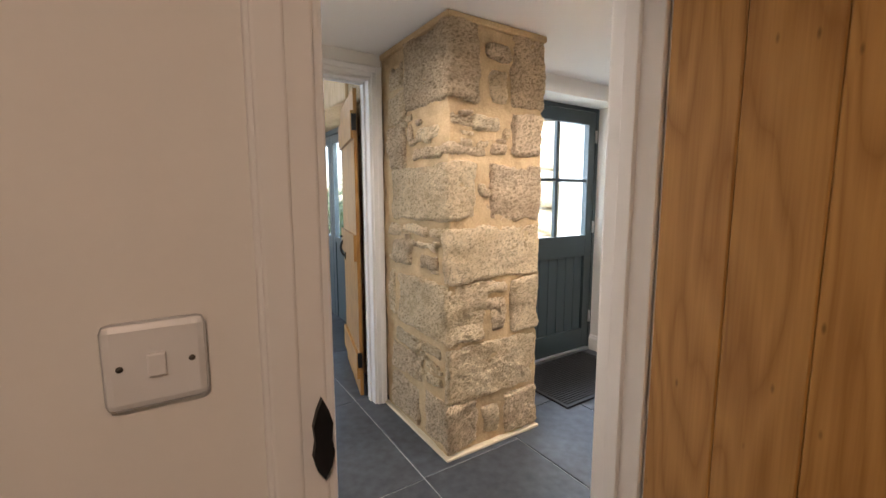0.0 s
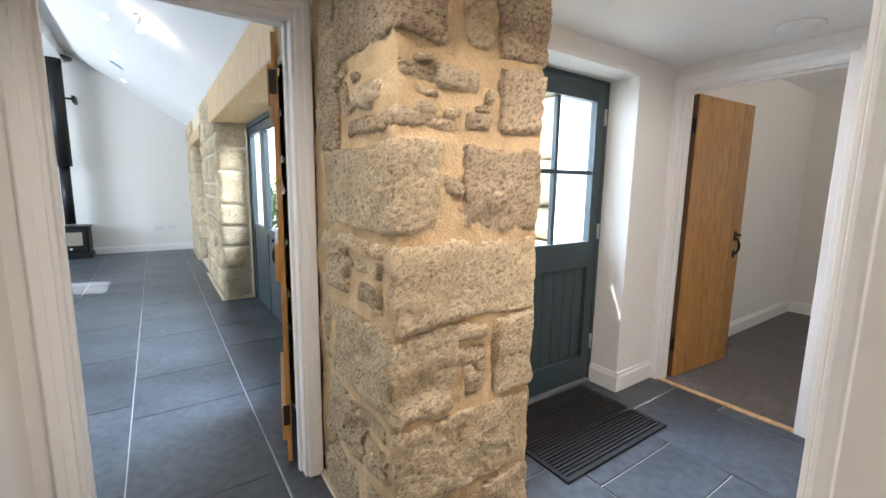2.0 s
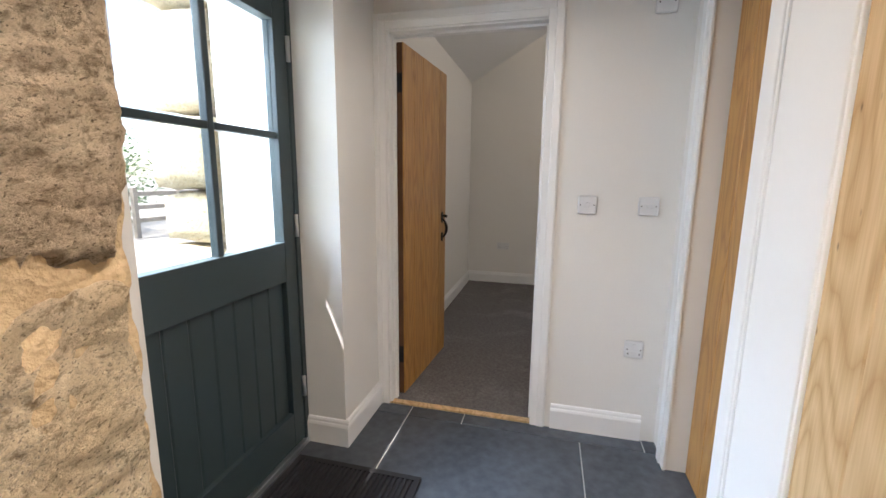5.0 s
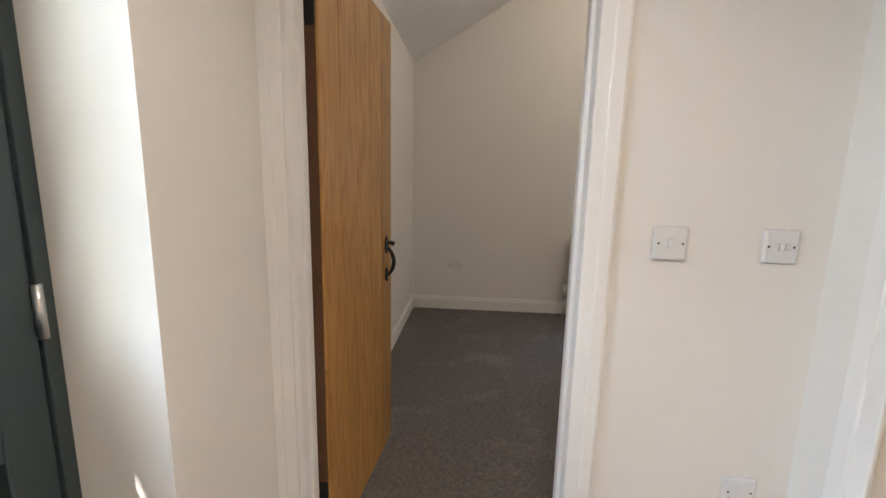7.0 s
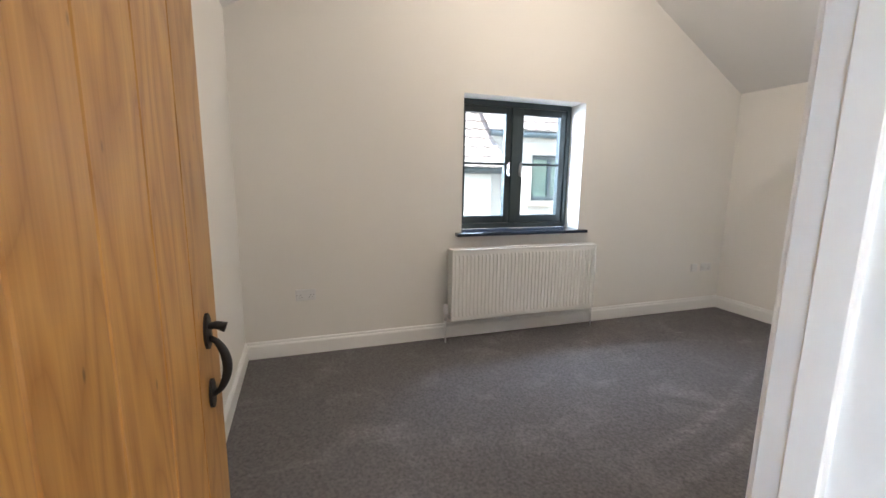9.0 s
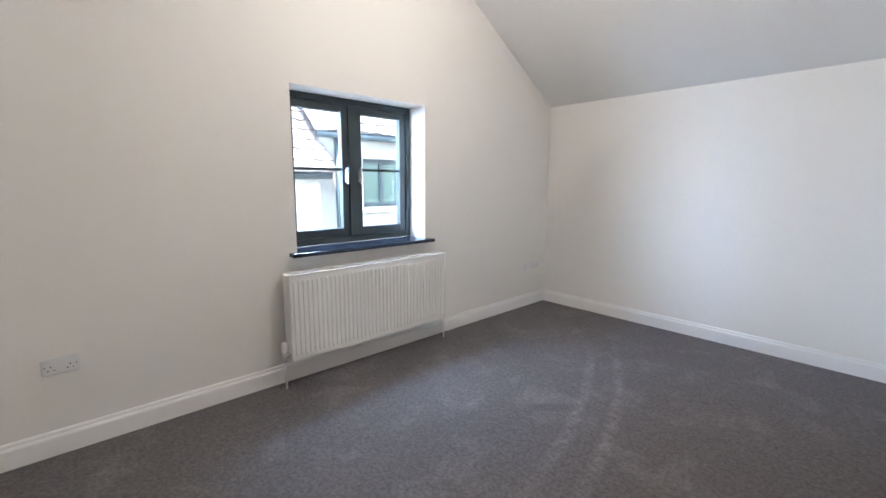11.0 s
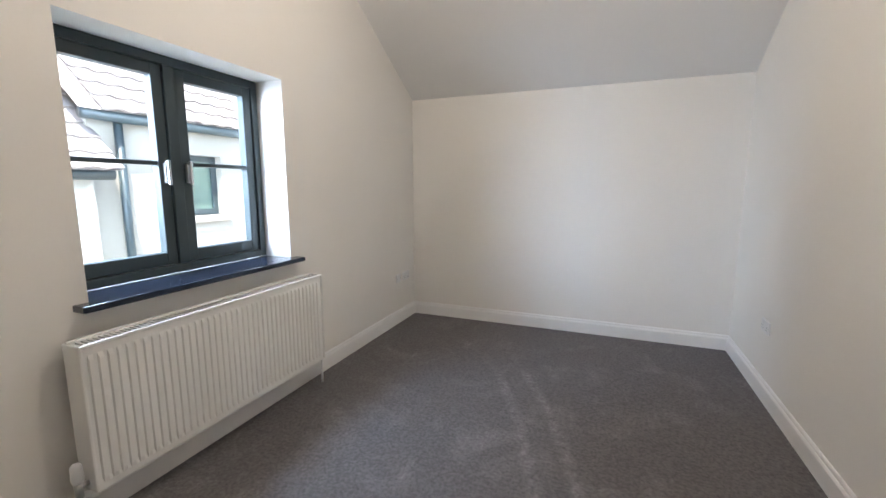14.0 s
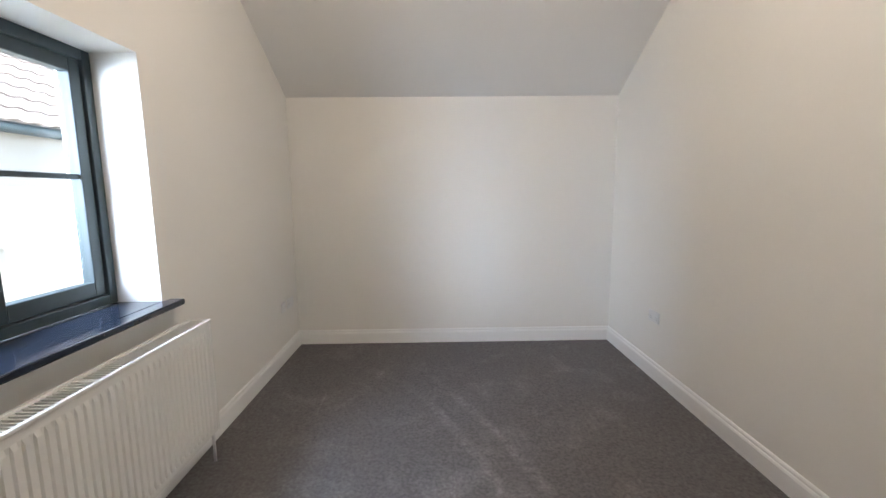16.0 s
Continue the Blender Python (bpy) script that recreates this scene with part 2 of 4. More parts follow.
def brushed_carpet(m):
    """Lay brushed pile patches and curved vacuum tracks over the carpet's speckle."""
    nt = m.node_tree
    n, link = nt.nodes, nt.links.new
    bsdf = n["Principled BSDF"]
    speckle = bsdf.inputs["Base Color"].links[0].from_socket
    co = n.new("ShaderNodeTexCoord")
    out = []
    for scale, stretch, lo, hi in ((2.6, (1.0, 1.0, 1.0), 0.52, 0.66), (1.6, (6.0, 0.9, 1.0), 0.60, 0.70)):
        mp = n.new("ShaderNodeMapping")
        mp.inputs["Scale"].default_value = stretch
        mp.inputs["Rotation"].default_value = (0, 0, radians(14))
        link(co.outputs["Object"], mp.inputs[0])
        t = n.new("ShaderNodeTexNoise")
        t.inputs["Scale"].default_value = scale
        t.inputs["Detail"].default_value = 9
        t.inputs["Roughness"].default_value = 0.68
        t.inputs["Distortion"].default_value = 0.5
        link(mp.outputs[0], t.inputs[0])
        r = n.new("ShaderNodeMapRange")
        r.inputs[1].default_value, r.inputs[2].default_value = lo, hi
        r.inputs[3].default_value, r.inputs[4].default_value = 0.94, 1.2
        link(t.outputs[0], r.inputs[0])
        out.append(r.outputs[0])
    # two parallel wheel tracks on wide arcs, broken up by the pile
    away = n.new("ShaderNodeVectorMath")
    away.operation = "DISTANCE"
    away.inputs[1].default_value = (9.38, 0.93, 0.004)
    link(co.outputs["Object"], away.inputs[0])
    axes = n.new("ShaderNodeSeparateXYZ")
    link(co.outputs["Object"], axes.inputs[0])

    def ranged(value, a, b, c, d):
        r = n.new("ShaderNodeMapRange")
        for k, v in enumerate((a, b, c, d)):
            r.inputs[k + 1].default_value = v
        link(value, r.inputs[0])
        return r.outputs[0]

    def combine(kind, a, b):
        c = n.new("ShaderNodeMath")
        c.operation = kind
        for k, v in enumerate((a, b)):
            if isinstance(v, float):
                c.inputs[k].default_value = v
            else:
                link(v, c.inputs[k])
        return c.outputs[0]

    tracks = None
    for radius in (5.2, 5.0):
        gap = combine("ABSOLUTE", combine("SUBTRACT", away.outputs["Value"], radius), 0.0)
        one = ranged(gap, 0.012, 0.05, 1.0, 0.0)
        tracks = one if tracks is None else combine("MAXIMUM", tracks, one)
    span = combine("MULTIPLY", ranged(axes.outputs[1], -1.75, -1.3, 0.0, 1.0), ranged(axes.outputs[1], -0.3, 0.3, 1.0, 0.0))
    worn = n.new("ShaderNodeTexNoise")
    worn.inputs["Scale"].default_value = 26
    worn.inputs["Detail"].default_value = 6
    link(co.outputs["Object"], worn.inputs[0])
    marks = combine("MULTIPLY", combine("MULTIPLY", tracks, span), ranged(worn.outputs[0], 0.38, 0.62, 0.05, 0.42))
    out[1] = combine("MULTIPLY", out[1], combine("ADD", marks, 1.0))
    both = n.new("ShaderNodeMath")
    both.operation = "MULTIPLY"
    link(out[0], both.inputs[0])
    link(out[1], both.inputs[1])
    hsv = n.new("ShaderNodeHueSaturation")
    link(both.outputs[0], hsv.inputs["Value"])
    link(speckle, hsv.inputs["Color"])
    link(hsv.outputs[0], bsdf.inputs["Base Color"])


brushed_carpet(CARPET)
RADW = mat("radiator enamel", (0.82, 0.82, 0.80), 0.25, 0.008, 4, 40, 0.0)
STONE = granite("granite stone", (0.84, 0.70, 0.48), (0.70, 0.555, 0.35), (0.36, 0.255, 0.145), 0.475)
STONEDARK = granite("weathered stone", (0.77, 0.625, 0.43), (0.63, 0.49, 0.33), (0.28, 0.20, 0.12), 0.495)
MORTAR = mat("lime mortar", (0.51, 0.365, 0.20), 0.95, 0.25, 11, 110, 1.0, 0.012, second=(0.67, 0.51, 0.31), spec=0.15)
MORTARPALE = mat("pale mortar", (0.62, 0.54, 0.40), 0.95, 0.10, 7, 130, 0.5, 0.004, spec=0.15)
GLASS = glass("window glass")
LAMPGLOW = glow("lit lamp", (1.0, 0.86, 0.66), 12.0)
RENDERW = mat("cream render", (0.36, 0.34, 0.295), 0.9, 0.10, 1.2, 30, 0.4, 0.004)
ROOFT = mat("concrete roof tile", (0.27, 0.235, 0.215), 0.9, 0.2, 5, 60, 0.4, 0.003, island=0.12)
GRAVEL = mat("pale gravel", (0.34, 0.31, 0.26), 0.95, 0.25, 0.8, 40, 0.8, 0.01)
LEAF = mat("leaf green", (0.07, 0.12, 0.035), 0.6, 0.3, 3, 20, 0.0)
BARK = mat("bark", (0.10, 0.075, 0.055), 0.9, 0.3, 8, 60, 0.6)
FENCE = mat("weathered timber", (0.30, 0.26, 0.21), 0.85, 0.2, 5, 50, 0.4)
BLUEFILM = mat("blue film", (0.05, 0.25, 0.42), 0.3, 0.15, 12, 60, 0.1)
CREAM = mat("cream stove glass", (0.30, 0.27, 0.20), 0.2, 0.1, 4, 20, 0.0)


# ---- builders ----
def box(bm, x0, y0, z0, x1, y1, z1, bevel=0.0, seg=2):
    made = bmesh.ops.create_cube(bm, size=1.0)["verts"]
    for v in made:
        v.co = Vector((x0 + (v.co.x + 0.5) * (x1 - x0), y0 + (v.co.y + 0.5) * (y1 - y0), z0 + (v.co.z + 0.5) * (z1 - z0)))
    if bevel:
        edges = {e for v in made for e in v.link_edges}
        bmesh.ops.bevel(bm, geom=list(edges), offset=bevel, segments=seg, affect="EDGES", profile=0.5)
    return bm


def boxes(*args, bevel=0.0):
    bm = bmesh.new()
    for a in args:
        box(bm, *a, bevel=bevel)
    return bm


def prism(bm, points, axis, a, b):
    """A polygon in the two other axes, drawn out along one from a to b."""
    def at(p, q):
        return {"x": (q, p[0], p[1]), "y": (p[0], q, p[1]), "z": (p[0], p[1], q)}[axis]
    one = [bm.verts.new(at(p, a)) for p in points]
    two = [bm.verts.new(at(p, b)) for p in points]
    bm.faces.new(one)
    bm.faces.new(list(reversed(two)))
    for i in range(len(points)):
        j = (i + 1) % len(points)
        bm.faces.new((one[j], one[i], two[i], two[j]))
    bmesh.ops.recalc_face_normals(bm, faces=bm.faces)
    return bm


def tube(bm, points, radius, sides=10, radii=None):
    pts = [Vector(p) for p in points]
    rings = []
    for i, p in enumerate(pts):
        d = (pts[min(i + 1, len(pts) - 1)] - pts[max(i - 1, 0)]).normalized()
        side = d.cross(Vector((0.31, 0.87, 0.38))).normalized()
        up = d.cross(side)
        r = radii[i] if radii else radius
        rings.append([bm.verts.new(p + (side * math.cos(k * math.tau / sides) + up * math.sin(k * math.tau / sides)) * r) for k in range(sides)])
    for a, b in zip(rings, rings[1:]):
        for k in range(sides):
            bm.faces.new((a[k], a[(k + 1) % sides], b[(k + 1) % sides], b[k]))
    bm.faces.new(rings[0])
    bm.faces.new(rings[-1])
    bmesh.ops.recalc_face_normals(bm, faces=bm.faces)
    for f in bm.faces:
        f.smooth = True
    return bm


def data_of(name, bm, material):
    me = bpy.data.meshes.new(name)
    bm.to_mesh(me)
    bm.free()
    me.materials.append(material)
    return me


def part(name, bm, material, parent, label=""):
    ob = new(name, data_of(name, bm, material))
    ob.parent = parent
    ob.matrix_parent_inverse = parent.matrix_basis.inverted()
    return tagged(ob, label) if label else ob


def thing(name, label, category, at=(0, 0, 0), group=""):
    ob = new(name)
    ob.empty_display_size = 0.1
    ob.matrix_basis = Matrix.Translation(at)
    return tagged(ob, label, category, group)


def solid(name, bm, material, label, category="", kind="structure"):
    return tagged(new(name, data_of(name, bm, material)), label, category, "", kind)


# ---- setting ----
HC = HALL_CEILING
BX0, BX1, BY0, BY1 = 3.315, 6.20, -2.59, 2.06      # bedroom
RIDGE_Y, RIDGE_Z, EAVE_S, EAVE_N = -0.115, 3.67, 2.21, 2.387
LX0, LX1, LY0, LY1 = -4.48, 0.88, 2.42, 10.5      # long room
DO0, DO1 = 1.125, 1.948                             # bedroom doorway, along y
WY0, WY1, WZ0, WZ1 = -0.75, 0.39, 0.90, 2.0         # bedroom window


def slope_s(y):
    return EAVE_S + (y - BY0) * (RIDGE_Z - EAVE_S) / (RIDGE_Y - BY0)


def slope_n(y):
    return EAVE_N + (BY1 - y) * (RIDGE_Z - EAVE_N) / (BY1 - RIDGE_Y)


solid("ground", boxes((-150, -150, -0.5, 150, 150, -0.13)), GRAVEL, "pale gravel ground around the houses", "ground")
slab = solid("floor", boxes((-4.6, -2.2, -0.12, 1.34, 10.6, -0.006), (1.34, 0.41, -0.12, 3.235, 2.25, -0.006)), GROUT, "floor slab with pale grout under slate tiles", "floor")
solid("floor_bedroom", boxes((3.235, -2.7, -0.12, 6.3, 2.1, 0.004)), CARPET, "grey pile carpet with brushed tracks", "carpet")
solid("floor_strip", boxes((3.20, DO0, -0.005, 3.236, DO1, 0.009), bevel=0.003), OAKPALE, "oak threshold strip in the bedroom doorway", "threshold")

# walls between hall and bedroom
bm = bmesh.new()
prism(bm, [(BY0, -0.1), (DO0, -0.1), (DO0, 2.022), (DO1, 2.022), (DO1, -0.1), (BY1 + 0.1, -0.1), (BY1 + 0.1, 2.36), (RIDGE_Y, RIDGE_Z + 0.05), (BY0, EAVE_S)], "x", 3.2, BX0)
solid("wall_bedroom_west", bm, PLASTER, "white plastered wall with a doorway between hall and bedroom", "wall")
# bedroom gable with the window
bm = bmesh.new()
prism(bm, [(BY0 - 0.4, -0.15), (BY1 + 0.4, -0.15), (BY1 + 0.4, WZ0 - 0.03), (BY0 - 0.4, WZ0 - 0.03)], "x", BX1, BX1 + 0.36)
prism(bm, [(BY0 - 0.4, WZ0 - 0.03), (WY0, WZ0 - 0.03), (WY0, WZ1), (BY0 - 0.4, WZ1)], "x", BX1, BX1 + 0.36)
prism(bm, [(WY1, WZ0 - 0.03), (BY1 + 0.4, WZ0 - 0.03), (BY1 + 0.4, WZ1), (WY1, WZ1)], "x", BX1, BX1 + 0.36)
prism(bm, [(BY0 - 0.4, WZ1), (BY1 + 0.4, WZ1), (BY1 + 0.4, 2.2), (RIDGE_Y, RIDGE_Z + 0.08), (BY0 - 0.4, 2.02)], "x", BX1, BX1 + 0.36)
solid("wall_bedroom_east", bm, PLASTER, "white plastered gable wall with a deep window reveal", "wall")
solid("wall_bedroom_south", boxes((3.2, BY0 - 0.4, -0.15, BX1, BY0, 2.3)), PLASTER, "plain white plastered end wall", "wall")
solid("wall_bedroom_north", boxes((BX0, BY1, -0.15, BX1, BY1 + 0.4, 2.45)), PLASTER, "plain white plastered wall behind the door", "wall")
bm = bmesh.new()
prism(bm, [(BY0 - 0.4, slope_s(BY0 - 0.4)), (RIDGE_Y, RIDGE_Z), (RIDGE_Y, RIDGE_Z + 0.2), (BY0 - 0.4, slope_s(BY0 - 0.4) + 0.2)], "x", BX0 - 0.12, BX1 + 0.36)
prism(bm, [(RIDGE_Y, RIDGE_Z), (BY1 + 0.4, slope_n(BY1 + 0.4)), (BY1 + 0.4, slope_n(BY1 + 0.4) + 0.2), (RIDGE_Y, RIDGE_Z + 0.2)], "x", BX0 - 0.12, BX1 + 0.36)
solid("ceiling_bedroom", bm, CEIL, "white sloping ceiling rising to a ridge", "ceiling")

# hall
solid("ceiling_hall", boxes((-1.7, -2.2, HC, 3.2, 2.605, HC + 0.15)), CEIL, "flat white hall ceiling", "ceiling")
FX0, FX1 = 1.83, 2.778
bm = boxes((1.46, 2.0, -0.1, FX0, 2.605, HC), (FX1, 2.0, -0.1, 3.2, 2.605, HC), (FX0, 2.0, 2.035, FX1, 2.605, HC))
solid("wall_hall_north", bm, PLASTER, "thick white wall with the deep front door reveal", "wall")
S0, S1 = 0.417, 0.54
bm = boxes((-1.7, S0, -0.1, -0.075, S1, HC), (0.66, S0, -0.1, 1.37, S1, HC), (2.13, S0, -0.1, 2.50, S1, HC), (2.99, S0, -0.1, 3.2, S1, HC),
           (-0.075, S0, 2.022, 0.66, S1, HC), (1.37, S0, 2.0, 2.13, S1, HC), (2.50, S0, 2.0, 2.99, S1, HC))
solid("wall_hall_south", bm, PLASTER, "white hall wall with three doorways", "wall")
solid("wall_cupboards", boxes((1.3, S0 - 0.5, -0.1, 3.2, S0 - 0.42, HC)), PLASTER, "plain wall behind the closed doors", "wall")
solid("wall_hall_west", boxes((-0.23, S1, -0.1, -0.10, 2.29, HC)), PLASTER, "white hall wall with thermostat and switch", "wall")
solid("wall_start", boxes((-1.7, -2.2, -0.1, -1.6, S0, HC), (1.2, -2.2, -0.1, 1.3, S0, HC), (-1.6, -2.2, -0.1, 1.2, -2.1, HC)), PLASTER, "plain white walls of the first room", "wall")

# long room
RX, RZ, EZ = -1.8, 4.22, 2.5


bm = bmesh.new()
prism(bm, [(LX0 - 0.1, -0.1), (0.006, -0.1), (0.006, 2.022), (0.812, 2.022), (0.812, -0.1), (LX1 - 0.012, -0.1), (LX1 - 0.012, EZ), (RX, RZ + 0.05), (LX0 - 0.1, EZ)], "y", 2.29, 2.42)
solid("wall_long_south", bm, PLASTER, "white wall with the doorway into the long room", "wall")
bm = bmesh.new()
prism(bm, [(LX0 - 0.1, -0.1), (1.45, -0.1), (1.45, EZ - 0.4), (LX1, EZ), (RX, RZ + 0.05), (LX0 - 0.1, EZ)], "y", LY1, LY1 + 0.4)
solid("wall_long_north", bm, PLASTER, "white plastered gable wall of the long room", "wall")
bm = bmesh.new()
# gap from y 6.5 to 8.9 is added to let fill light in
for y0, y1, z0, z1 in ((2.29, 6.5, -0.1, 2.6), (8.9, 10.5, -0.1, 2.6), (6.5, 8.9, -0.1, 0.9), (6.5, 8.9, 2.1, 2.6)):
    box(bm, LX0 - 0.4, y0, z0, LX0, y1, z1)
solid("wall_long_west", bm, PLASTER, "unseen white plastered side wall of the long room with an opening added for fill light", "wall")
bm = bmesh.new()
prism(bm, [(RX, RZ), (1.5, EZ - 0.398), (1.5, EZ - 0.2), (RX, RZ + 0.2)], "y", 2.29, LY1 + 0.4)
SKY0, SKY1 = 8.62, 9.42     # rooflight along y
west = lambda x: RZ - (RX - x) * 0.642
for xa, xb, ya, yb in ((LX0 - 0.4, RX, 2.29, SKY0), (LX0 - 0.4, RX, SKY1, LY1 + 0.4), (LX0 - 0.4, -2.65, SKY0, SKY1), (-1.82, RX, SKY0, SKY1)):
    prism(bm, [(xa, west(xa)), (xb, west(xb)), (xb, west(xb) + 0.2), (xa, west(xa) + 0.2)], "y", ya, yb)
solid("ceiling_long", bm, CEIL, "white sloping ceiling of the long room with a rooflight", "ceiling")
solid("purlin", boxes((-1.02, LY0, 3.36, -0.82, LY1, 3.70), bevel=0.01), CEIL, "white painted purlin under the slope", "beam")


def skirting(name, runs, label="white moulded skirting board"):
    """Runs of (x0, y0, x1, y1, nx, ny): along a wall, with the way into the room."""
    bm = bmesh.new()
    prof = [(0, -0.003), (0.018, -0.003), (0.018, 0.098), (0.014, 0.108), (0.010, 0.112), (0.010, 0.122), (0.006, 0.130), (0, 0.132)]
    for x0, y0, x1, y1, nx, ny in runs:
        a = [bm.verts.new((x0 + nx * d, y0 + ny * d, z)) for d, z in prof]
        b = [bm.verts.new((x1 + nx * d, y1 + ny * d, z)) for d, z in prof]
        for i in range(len(prof) - 1):
            bm.faces.new((a[i], a[i + 1], b[i + 1], b[i]))
        bm.faces.new(a)
        bm.faces.new(b)
    bmesh.ops.recalc_face_normals(bm, faces=bm.faces)
    return solid(name, bm, GLOSSW, label, "skirting")


skirting("baseboard_bedroom", [(BX1, BY0, BX1, BY1, -1, 0), (BX0, BY0, BX1, BY0, 0, 1), (BX0, BY1, BX1, BY1, 0, -1), (BX0, BY0, BX0, DO0 - 0.08, 1, 0)])
skirting("baseboard_hall", [(3.2, 0.61, 3.2, DO0 - 0.08, -1, 0), (FX1, 2.0, 3.2, 2.0, 0, -1), (FX1, 2.2, FX1, 2.0 - 0.018, -1, 0), (-0.10, S1 + 0.02, -0.10, 2.27, 1, 0), (0.70, S1, 1.3, S1, 0, 1)])
skirting("baseboard_long", [(LX0, LY1, LX1, LY1, 0, -1), (LX0, LY0, LX0, LY1, 1, 0), (LX0, LY0, -0.06, LY0, 0, 1)])


def architrave(name, axis, wall, way, a, b, top, width=0.072):
    """Moulded door surround on one side of a wall: axis 'x' means the wall is the plane x = wall."""
    bm = bmesh.new()
    for t, w0, w1 in ((0.014, 0.0, width), (0.02, width * 0.45, width * 0.93)):
        for u0, u1, z0, z1 in ((a - w1, a - w0, -0.003, top + w1), (b + w0, b + w1, -0.003, top + w1), (a - w0, b + w0, top + w0, top + w1)):
            d0, d1 = sorted((wall, wall + way * t))
            if axis == "x":
                box(bm, d0, u0, z0, d1, u1, z1, bevel=0.004, seg=2)
            else:
                box(bm, u0, d0, z0, u1, d1, z1, bevel=0.004, seg=2)
    return solid(name, bm, GLOSSW, "white painted moulded door architrave", "door frame")


def lining(name, axis, w0, w1, a, b, top):
    bm = bmesh.new()
    for u0, u1, z0, z1 in ((a, a + 0.022, -0.003, top), (b - 0.022, b, -0.003, top), (a + 0.022, b - 0.022, top - 0.022, top)):
        m0 = w0 + (w1 - w0) * 0.4
        for d0, d1, e in ((w0, w1, 0.0), (m0, m0 + 0.035, 0.012)):
            v0, v1 = (u0 - (e if u0 > a + 0.1 else 0), u1 + (e if u0 <= a + 0.1 else 0)) if z0 < 0.5 else (u0, u1)
            y0 = z0 - (e if z0 > 0.5 else 0)
            if axis == "x":
                box(bm, d0, v0, y0, d1, v1, z1 - 0.0, bevel=0.002, seg=1)
            else:
                box(bm, v0, d0, y0, v1, d1, z1, bevel=0.002, seg=1)
    return solid(name, bm, GLOSSW, "white painted door lining with a stop", "door frame")


architrave("trim_1", "x", 3.2, -1, DO0 + 0.024, DO1 - 0.008, 2.008, 0.076)
architrave("trim_2", "x", BX0, 1, DO0 + 0.008, DO1 - 0.008, 2.014, 0.095)
lining("trim_3", "x", 3.2005, BX0 - 0.0005, DO0, DO1, 2.022)
architrave("trim_4", "y", 2.29, -1, 0.014, 0.804, 2.014, 0.066)
architrave("trim_5", "y", 2.42, 1, 0.014, 0.804, 2.014, 0.06)
lining("trim_6", "y", 2.2905, 2.4195, 0.006, 0.812, 2.022)
architrave("trim_7", "y", S1, 1, -0.067, 0.652, 2.014, 0.02)
architrave("trim_8", "y", S0, -1, -0.067, 0.652, 2.014)
lining("trim_9", "y", S0 + 0.0005, S1 - 0.0005, -0.075, 0.66, 2.022)
architrave("trim_10", "y", S1, 1, 2.508, 2.982, 1.992, 0.1)
architrave("trim_11", "y", S1, 1, 1.378, 2.122, 1.992, 0.012)

solid("trim_12", boxes((2.128, S1, -0.002, 2.40, S1 + 0.012, 2.07), bevel=0.004), GLOSSW, "white painted pier between two doors", "door frame")


# ---- plank doors ----
def suffolk(parent, x, z, y, way):
    """Black iron latch: two leaf-shaped plates, a bowed grip and a thumb piece."""
    h = bmesh.new()
    for zc, s in ((z + 0.07, 0.95), (z - 0.068, 0.8)):
        prof = []
        for k in range(14):
            a = k * math.tau / 14
            prof.append((x + 0.023 * s * math.sin(a), zc + 0.04 * s * math.cos(a) * (1.15 if math.cos(a) > 0 else 0.9)))
        y0, y1 = sorted((y, y + way * 0.006))
        prism(h, prof, "y", y0, y1)
    handle = part("handle", h, BLACK, parent, "black iron thumb latch handle")
    g = bmesh.new()
    pts = [(x, y + way * (0.004 + 0.032 * math.sin(math.pi * k / 12) ** 0.6), z + 0.062 - 0.13 * k / 12) for k in range(13)]
    tube(g, pts, 0.008, 8, [0.006 + 0.004 * math.sin(math.pi * k / 12) for k in range(13)])
    part("grip", g, BLACK, handle)
    t = bmesh.new()
    tube(t, [(x, y, z + 0.085), (x, y + way * 0.02, z + 0.087), (x, y + way * 0.038, z + 0.081)], 0.008, 8, [0.006, 0.009, 0.011])
    part("thumb_piece", t, BLACK, handle)


def plank_door(name, label, m, width, height=1.975, planks=5, thick=0.042, wood=None, group="oak plank doors", latch=True, shaded_edge=False):
    """Leaf along +x from its hinge edge, thick along +y; planks on the y = 0 side, ledges on the back."""
    ob = new(name)
    ob.empty_display_size = 0.1
    tagged(ob, label, "door", group)
    step = width / planks
    for k in range(planks):
        bm = bmesh.new()
        x0, x1 = k * step + 0.0005, (k + 1) * step - 0.0005
        c = 0.003
        prism(bm, [(x0, c), (x0 + c, 0), (x1 - c, 0), (x1, c), (x1, thick * 0.55), (x0, thick * 0.55)], "z", 0.006, height)
        part("plank", bm, wood or OAK, ob)
    for z0 in (0.12, height / 2 - 0.08, height - 0.3):
        part("ledge", boxes((0.0, thick * 0.55, z0, width, thick, z0 + 0.17), bevel=0.003), wood or OAK, ob)
    for z0 in (0.2, height - 0.25):
        part("hinge", boxes((-0.006, 0.006, z0, 0.004, thick - 0.006, z0 + 0.1), bevel=0.002), BLACK, ob, "black hinge")
        if not latch:
            part("hinge", boxes((-0.016, -0.007, z0, 0.03, 0.0005, z0 + 0.08), bevel=0.002), BLACK, ob, "black hinge")
    # thin dark sheet painted as the shade on the hinge edge
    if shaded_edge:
        part("edge", boxes((-0.003, 0.006, 0.006, -0.0005, thick, height)), OAKSHADE, ob, "hinge edge darkened by painted shade")
    if latch:
        suffolk(ob, width - 0.082, 0.93, 0.0, -1)
        suffolk(ob, width - 0.082, 0.93, thick * 0.55, 1)
    ob.matrix_basis = m
    return ob


